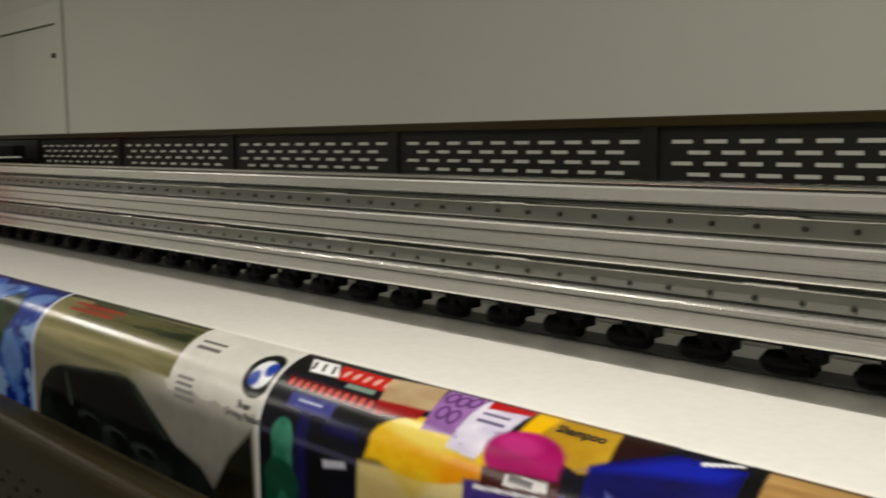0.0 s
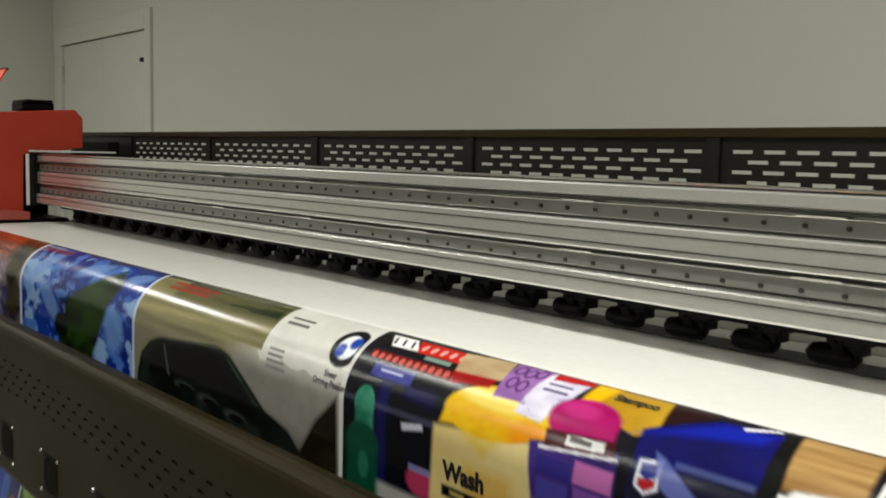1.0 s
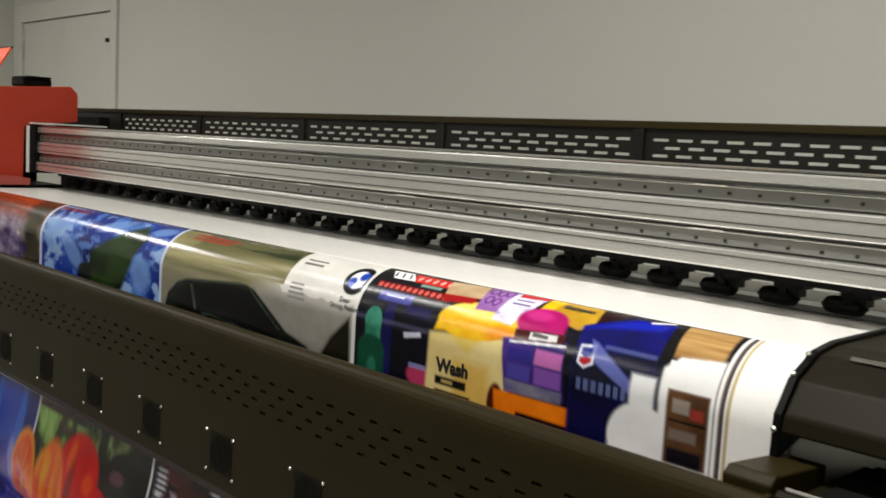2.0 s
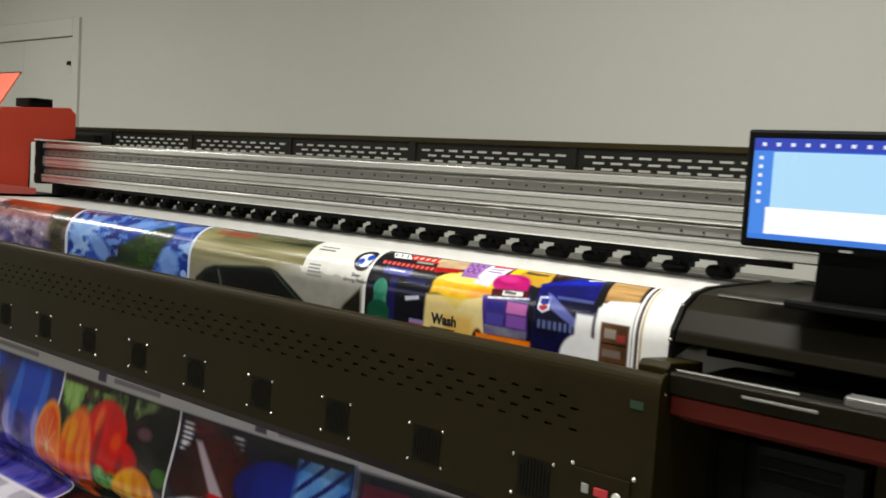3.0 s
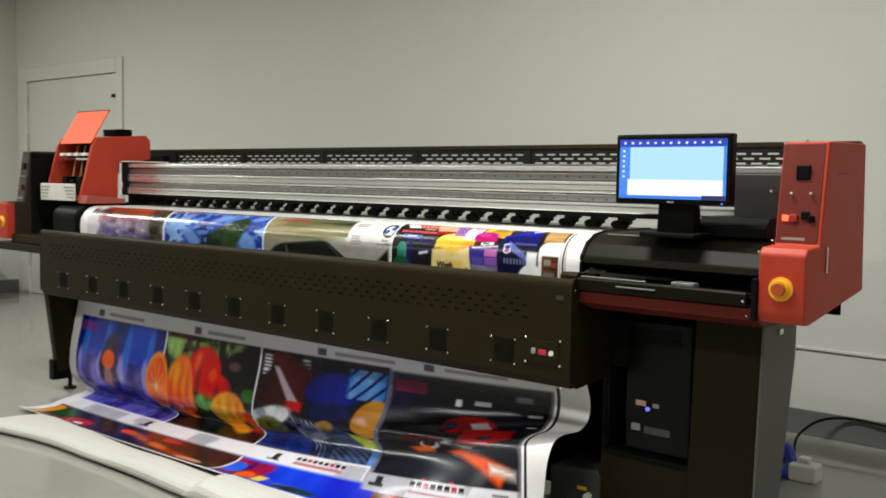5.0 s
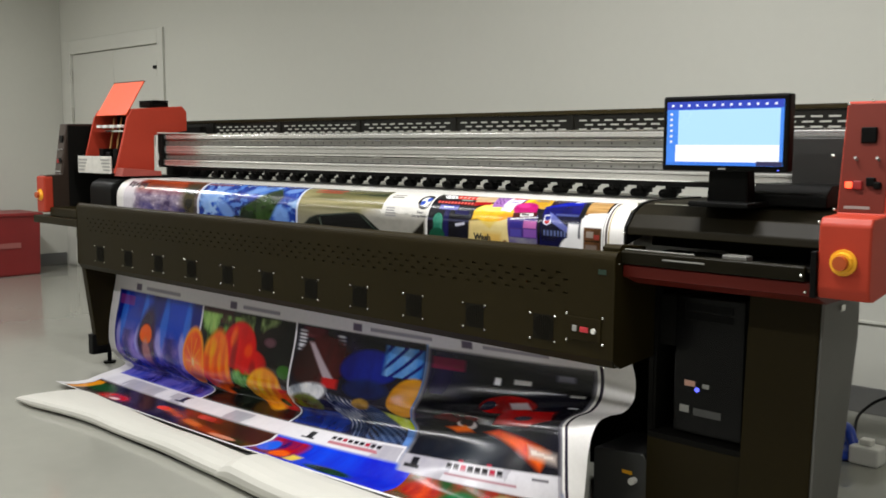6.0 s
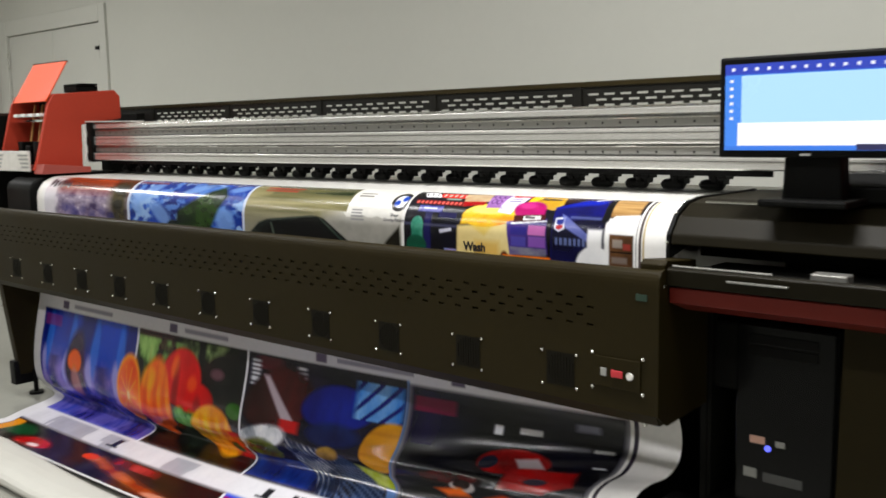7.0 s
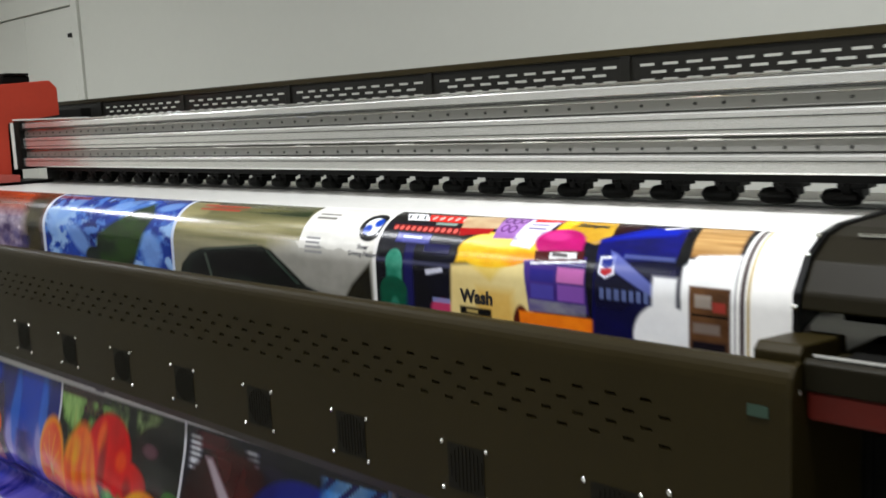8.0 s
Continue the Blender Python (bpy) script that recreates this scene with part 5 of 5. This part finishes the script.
# lines of small writing on the white strips
for x0 in (-2.9, -2.05, -1.2, -0.62):
    lay(rect(U, W, x0, x0 + 0.05, 2.02, 2.25, 0.01) * (W < 2.3), lin(120, 110, 130))
    bars(U, W, x0 + 0.1, x0 + 0.5, 2.08, 1, 0.2, 0.12, lin(164, 160, 172), int(-x0 * 10))
# Strip white is toned down to grey, against too much lamp light near the floor.
STRIP = rect(U, W, -3.06, -0.79, 8.62, 9.18, 0.05)
lay(STRIP, mix(lin(180, 178, 186), lin(206, 204, 208), F1))
for x0 in (-2.35, -1.36, -0.70):
    lay(rect(U, W, x0, x0 + 0.035, 8.72, 9.02, 0.01), lin(40, 40, 48))
    lay(rect(U, W, x0 - 0.03, x0 + 0.05, 8.95, 9.06, 0.01), lin(50, 50, 58))
for x0, n in ((-1.22, 9), (-0.58, 7)):
    for k in range(n):
        lay(rect(U, W, x0 + 0.034 * k, x0 + 0.034 * k + 0.024, 8.70, 8.84, 0.006), lin(40, 36, 44) if k % 4 != 2 else lin(180, 70, 90))
    bars(U, W, x0, x0 + 0.34, 8.90, 2, 0.09, 0.035, lin(190, 120, 130), n)
lay(rect(U, W, -0.79, -0.05, 9.2, 9.7, 0.04), lin(206, 204, 208))
# third row
ROW = rect(U, W, -3.09, -0.05, 9.2, 10.75, 0.03)
P = ROW * (U < -1.52)
lay(P, mix(lin(24, 14, 12), lin(58, 36, 28), F2))
lay(P * oval(U, W, -2.92, 9.7, 0.12, 0.35, 0.3), mix(lin(20, 70, 44), lin(40, 110, 70), F2))
lay(P * rect(U, W, -3.08, -3.0, 9.3, 10.7, 0.03), lin(220, 160, 40))
lay(P * oval(U, W, -2.70, 10.1, 0.13, 0.4, 0.3), mix(lin(150, 26, 24), lin(196, 60, 60), F2))
lay(P * oval(U, W, -2.66, 10.2, 0.04, 0.15, 0.4), lin(220, 200, 200))
lay(P * poly(U, W, [(-2.36, 9.65), (-2.28, 9.5), (-1.75, 10.1), (-1.80, 10.5)], 0.02, AS), mix(lin(150, 70, 44), lin(206, 130, 96), F2))
lay(P * oval(U, W, -2.34, 9.62, 0.05, 0.15, 0.3), lin(214, 96, 60))
lay(P * rect(U, W, -2.2, -1.9, 9.3, 9.55, 0.04), mix(lin(110, 30, 30), lin(190, 90, 90), F2))
lay(P * oval(U, W, -1.72, 10.35, 0.09, 0.2, 0.4), lin(214, 160, 140))
P = ROW * (U >= -1.52)
lay(P, mix(lin(14, 66, 190), lin(40, 110, 226), F1))
lay(P * rect(U, W, -1.52, -1.28, 9.3, 10.6, 0.05), mix(lin(60, 44, 120), lin(206, 70, 30), F2))
lay(P * oval(U, W, -1.47, 9.9, 0.05, 0.4, 0.2), lin(40, 120, 220))
lay(P * oval(U, W, -1.36, 10.2, 0.05, 0.3, 0.3), lin(224, 120, 30))
lay(P * rect(U, W, -1.30, -1.24, 10.0, 10.5, 0.02), lin(226, 206, 120))
lay(P * oval(U, W, -1.05, 10.4, 0.12, 0.25, 0.4), mix(lin(20, 40, 30), lin(40, 90, 40), F2))
lay(P * (U > -0.72), mix(lin(30, 90, 40), lin(170, 60, 40), F2))
lay(ROW * rect(U, W, -1.53, -1.515, 9.2, 10.8), lin(200, 200, 206))
# Right-hand strip, its white toned down against the lamp light likewise.
STRIP = rect(U, W, -0.79, -0.05, 8.75, 9.45, 0.03)
lay(STRIP, mix(lin(180, 178, 186), lin(206, 204, 208), F1))
lay(rect(U, W, -0.735, -0.70, 8.85, 9.2, 0.01) + rect(U, W, -0.765, -0.69, 9.12, 9.24, 0.01), lin(40, 40, 48))
for k in range(8):
    lay(rect(U, W, -0.56 + 0.034 * k, -0.536 + 0.034 * k, 8.86, 9.0, 0.006), lin(40, 36, 44) if k % 4 != 2 else lin(180, 70, 90))
bars(U, W, -0.56, -0.22, 9.08, 3, 0.1, 0.035, lin(180, 130, 140), 4)
bars(U, W, -0.17, -0.08, 8.9, 1, 0.1, 0.08, lin(70, 66, 76), 5)
for u, v, a, c1, c2 in ((-0.62, 10.0, 0.09, (150, 50, 30), (220, 110, 50)), (-0.44, 10.1, 0.08, (20, 80, 50), (60, 140, 90)), (-0.27, 10.0, 0.07, (200, 190, 150), (236, 226, 200)), (-0.14, 10.1, 0.07, (30, 90, 50), (120, 160, 90))):
    lay(ROW * oval(U, W, u, v, a, 0.45, 0.4), mix(lin(*c1), lin(*c2), F2))
lay(rect(U, W, -9, 9, 10.75, 20), np.array((0.80, 0.79, 0.74)))
lay(rect(U, W, -9, -3.085, 0, 20) * (V >= 0), lin(206, 204, 206))

RGB[(V >= 0)[:, 0] & (V < 1.2)[:, 0]] = RGB[NS - 1]
RGB[:] = np.where((RGB.min(-1) > 0.5)[..., None], RGB, np.clip(RGB, 0, 1) ** 1.3 * 0.82)
# Hanging rows: richer colour, and 12% brighter to make up for dim light.
HANG = (V > 2.0)[..., None]
grey = RGB.mean(-1, keepdims=True)
RGB[:] = np.clip(np.where(HANG, grey + (RGB - grey) * 1.15, RGB), 0.003, 0.84)
RGB[:] = np.where(HANG, np.clip(RGB * 1.12, 0, 0.84), RGB)
n_rows = len(Y)
co = np.stack((Xg, Y, Z), -1).reshape(-1, 3)
idx = np.arange(n_rows * NX).reshape(n_rows, NX)
faces = np.stack((idx[:-1, :-1], idx[1:, :-1], idx[1:, 1:], idx[:-1, 1:]), -1).reshape(-1, 4)
me = bpy.data.meshes.new("sheet")
me.vertices.add(len(co))
me.vertices.foreach_set("co", co.ravel())
me.loops.add(faces.size)
me.loops.foreach_set("vertex_index", faces.ravel())
me.polygons.add(len(faces))
me.polygons.foreach_set("loop_start", np.arange(0, faces.size, 4))
me.polygons.foreach_set("use_smooth", np.ones(len(faces), dtype=bool))
att = me.color_attributes.new("ink", "FLOAT_COLOR", "POINT")
att.data.foreach_set("color", np.concatenate((RGB.reshape(-1, 3), np.ones((len(co), 1))), 1).ravel())
me.update(calc_edges=True)
me.validate()
INK = bpy.data.materials.new("printed_media")
INK.use_nodes = True
nt = INK.node_tree
b = nt.nodes["Principled BSDF"]
a = nt.nodes.new("ShaderNodeAttribute")
a.attribute_name = "ink"
co_ = nt.nodes.new("ShaderNodeTexCoord")
grain, wave = nt.nodes.new("ShaderNodeTexNoise"), nt.nodes.new("ShaderNodeTexNoise")
grain.inputs["Scale"].default_value, grain.inputs["Detail"].default_value = 60, 4
wave.inputs["Scale"].default_value, wave.inputs["Detail"].default_value = 5, 2
for n in (grain, wave):
    nt.links.new(co_.outputs["Object"], n.inputs["Vector"])
gm = nt.nodes.new("ShaderNodeMapRange")
gm.inputs["To Min"].default_value, gm.inputs["To Max"].default_value = 0.93, 1.06
nt.links.new(grain.outputs["Fac"], gm.inputs["Value"])
sc = nt.nodes.new("ShaderNodeVectorMath")
sc.operation = "SCALE"
nt.links.new(a.outputs["Color"], sc.inputs[0])
nt.links.new(gm.outputs[0], sc.inputs["Scale"])
nt.links.new(sc.outputs[0], b.inputs["Base Color"])
bp_ = nt.nodes.new("ShaderNodeBump")
bp_.inputs["Strength"].default_value, bp_.inputs["Distance"].default_value = 0.25, 0.006
nt.links.new(wave.outputs["Fac"], bp_.inputs["Height"])
nt.links.new(bp_.outputs[0], b.inputs["Normal"])
b.inputs["Roughness"].default_value = 0.21
b.inputs["Specular IOR Level"].default_value = 0.33
me.materials.append(INK)
banner = thing("printed_banner", "glossy printed banner with rows of colourful advertising pictures", "banner", at=(0, 0, 0))
sheet = new("sheet", me)
sheet.parent = banner
tail = [(p.x, p.y) for p in spline([(0.551, 1.087), (0.66, 1.0875), (0.76, 1.083), (0.815, 1.06), (0.835, 1.0), (0.84, 0.8), (0.84, 0.45)], 6)]
part("blank_tail", sheet_strip(tail, PX0, PX1, 0.0012, 2), PAPER, banner, "blank white media running down behind the bed", smooth=True)


def sheet_text(text, u, q, size, color, bold=0.0003):
    """Writing that follows the upper curve of the sheet."""
    cu = bpy.data.curves.new("writing", "FONT")
    cu.body, cu.size, cu.align_x, cu.offset = text, size, "CENTER", bold
    tmp = bpy.data.objects.new("writing", cu)
    scene.collection.objects.link(tmp)
    mesh = bpy.data.meshes.new_from_object(tmp.evaluated_get(bpy.context.evaluated_depsgraph_get()))
    bpy.data.objects.remove(tmp)
    for v in mesh.vertices:
        s = S_PIC + q - v.co.y
        y, z = top_line(s)
        y2, z2 = top_line(s + 0.001)
        n = Vector((z2 - z, y - y2)).normalized()
        v.co = (u + v.co.x, y - abs(n.x) * 0.0008, z + abs(n.y) * 0.0008)
    mesh.materials.clear()
    mesh.materials.append(color)
    ob = new("writing", mesh)
    ob.parent = banner


INKBLACK = mat("black_ink", (0.012, 0.012, 0.014), 0.3)
INKGREY = mat("grey_ink", (0.06, 0.06, 0.07), 0.3)
sheet_text("Sheer", -0.962, 0.137, 0.016, INKGREY)
sheet_text("Driving Pleasure", -0.958, 0.152, 0.015, INKGREY)
sheet_text("Shampoo", -0.388, 0.040, 0.018, INKBLACK, 0.0006)
sheet_text("Wash", -0.622, 0.222, 0.036, INKBLACK, 0.0016)

# blank end of the media, folded flat and lying along the floor
roll = thing("folded_media", "loosely folded white blank media lying on the floor", "folded media", at=(-1.4, -0.69, 0))


def folded_layer(x0, x1, front, back, height, lift, skew, seed):
    """A flattened fold of thick sheet: a low creased hump swept along x, with uneven edges."""
    rng = random.Random(seed)
    ph = [rng.uniform(0, 6.28) for _ in range(5)]
    n = 90
    top = []
    bm = bmesh.new()
    for i in range(n):
        f = i / (n - 1)
        x = x0 + (x1 - x0) * f
        end = min(1.0, (0.12 + f * 14)) ** 0.5
        wob = 0.006 * math.sin(3.1 * x + ph[0]) + 0.004 * math.sin(8.3 * x + ph[1])
        yf, yb = front(x) + wob, back(x) + 0.006 * math.sin(4.7 * x + ph[2])
        h = (height + 0.006 * math.sin(2.3 * x + ph[3]) + 0.003 * math.sin(9 * x + ph[4])) * end + lift
        wd = yb - yf
        e = h - lift
        ring = [(yf + 0.004, lift), (yf, lift + 0.25 * e), (yf + 0.004, lift + 0.55 * e), (yf + 0.018, lift + 0.80 * e), (yf + 0.05, lift + 0.95 * e), (yf + 0.09, h),
                (yf + 0.62 * wd, lift + 0.93 * e), (yf + 0.86 * wd, lift + 0.72 * e), (yb - 0.006, lift + 0.45 * e), (yb, lift + 0.2 * e), (yb - 0.01, lift)]
        top.append([bm.verts.new((x + skew * (y - yf) / wd * (1 - f) + 1.4, y + 0.69, z)) for y, z in ring])
    for a, c in zip(top, top[1:]):
        for k in range(len(a)):
            bm.faces.new((a[k], a[(k + 1) % len(a)], c[(k + 1) % len(a)], c[k]))
    bm.faces.new(top[0])
    bm.faces.new(top[-1])
    return bm


def front_edge(x):
    return -0.80 - 0.055 * max(0.0, min(1.0, (-2.25 - x) / 0.55)) ** 1.5


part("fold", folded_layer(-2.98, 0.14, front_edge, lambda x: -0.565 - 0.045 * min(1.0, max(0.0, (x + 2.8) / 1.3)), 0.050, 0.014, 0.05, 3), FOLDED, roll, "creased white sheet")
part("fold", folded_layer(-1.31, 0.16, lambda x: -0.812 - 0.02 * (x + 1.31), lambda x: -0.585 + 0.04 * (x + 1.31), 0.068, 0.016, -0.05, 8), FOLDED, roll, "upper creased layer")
# Flat dark strip that draws the dark line below the fold's front edge.
part("dark_strip", box(-1.2, 1.5, -0.095, 0.03, 0.0, 0.0135, 0.003), BLACK, roll, "flat dark strip under the fold")
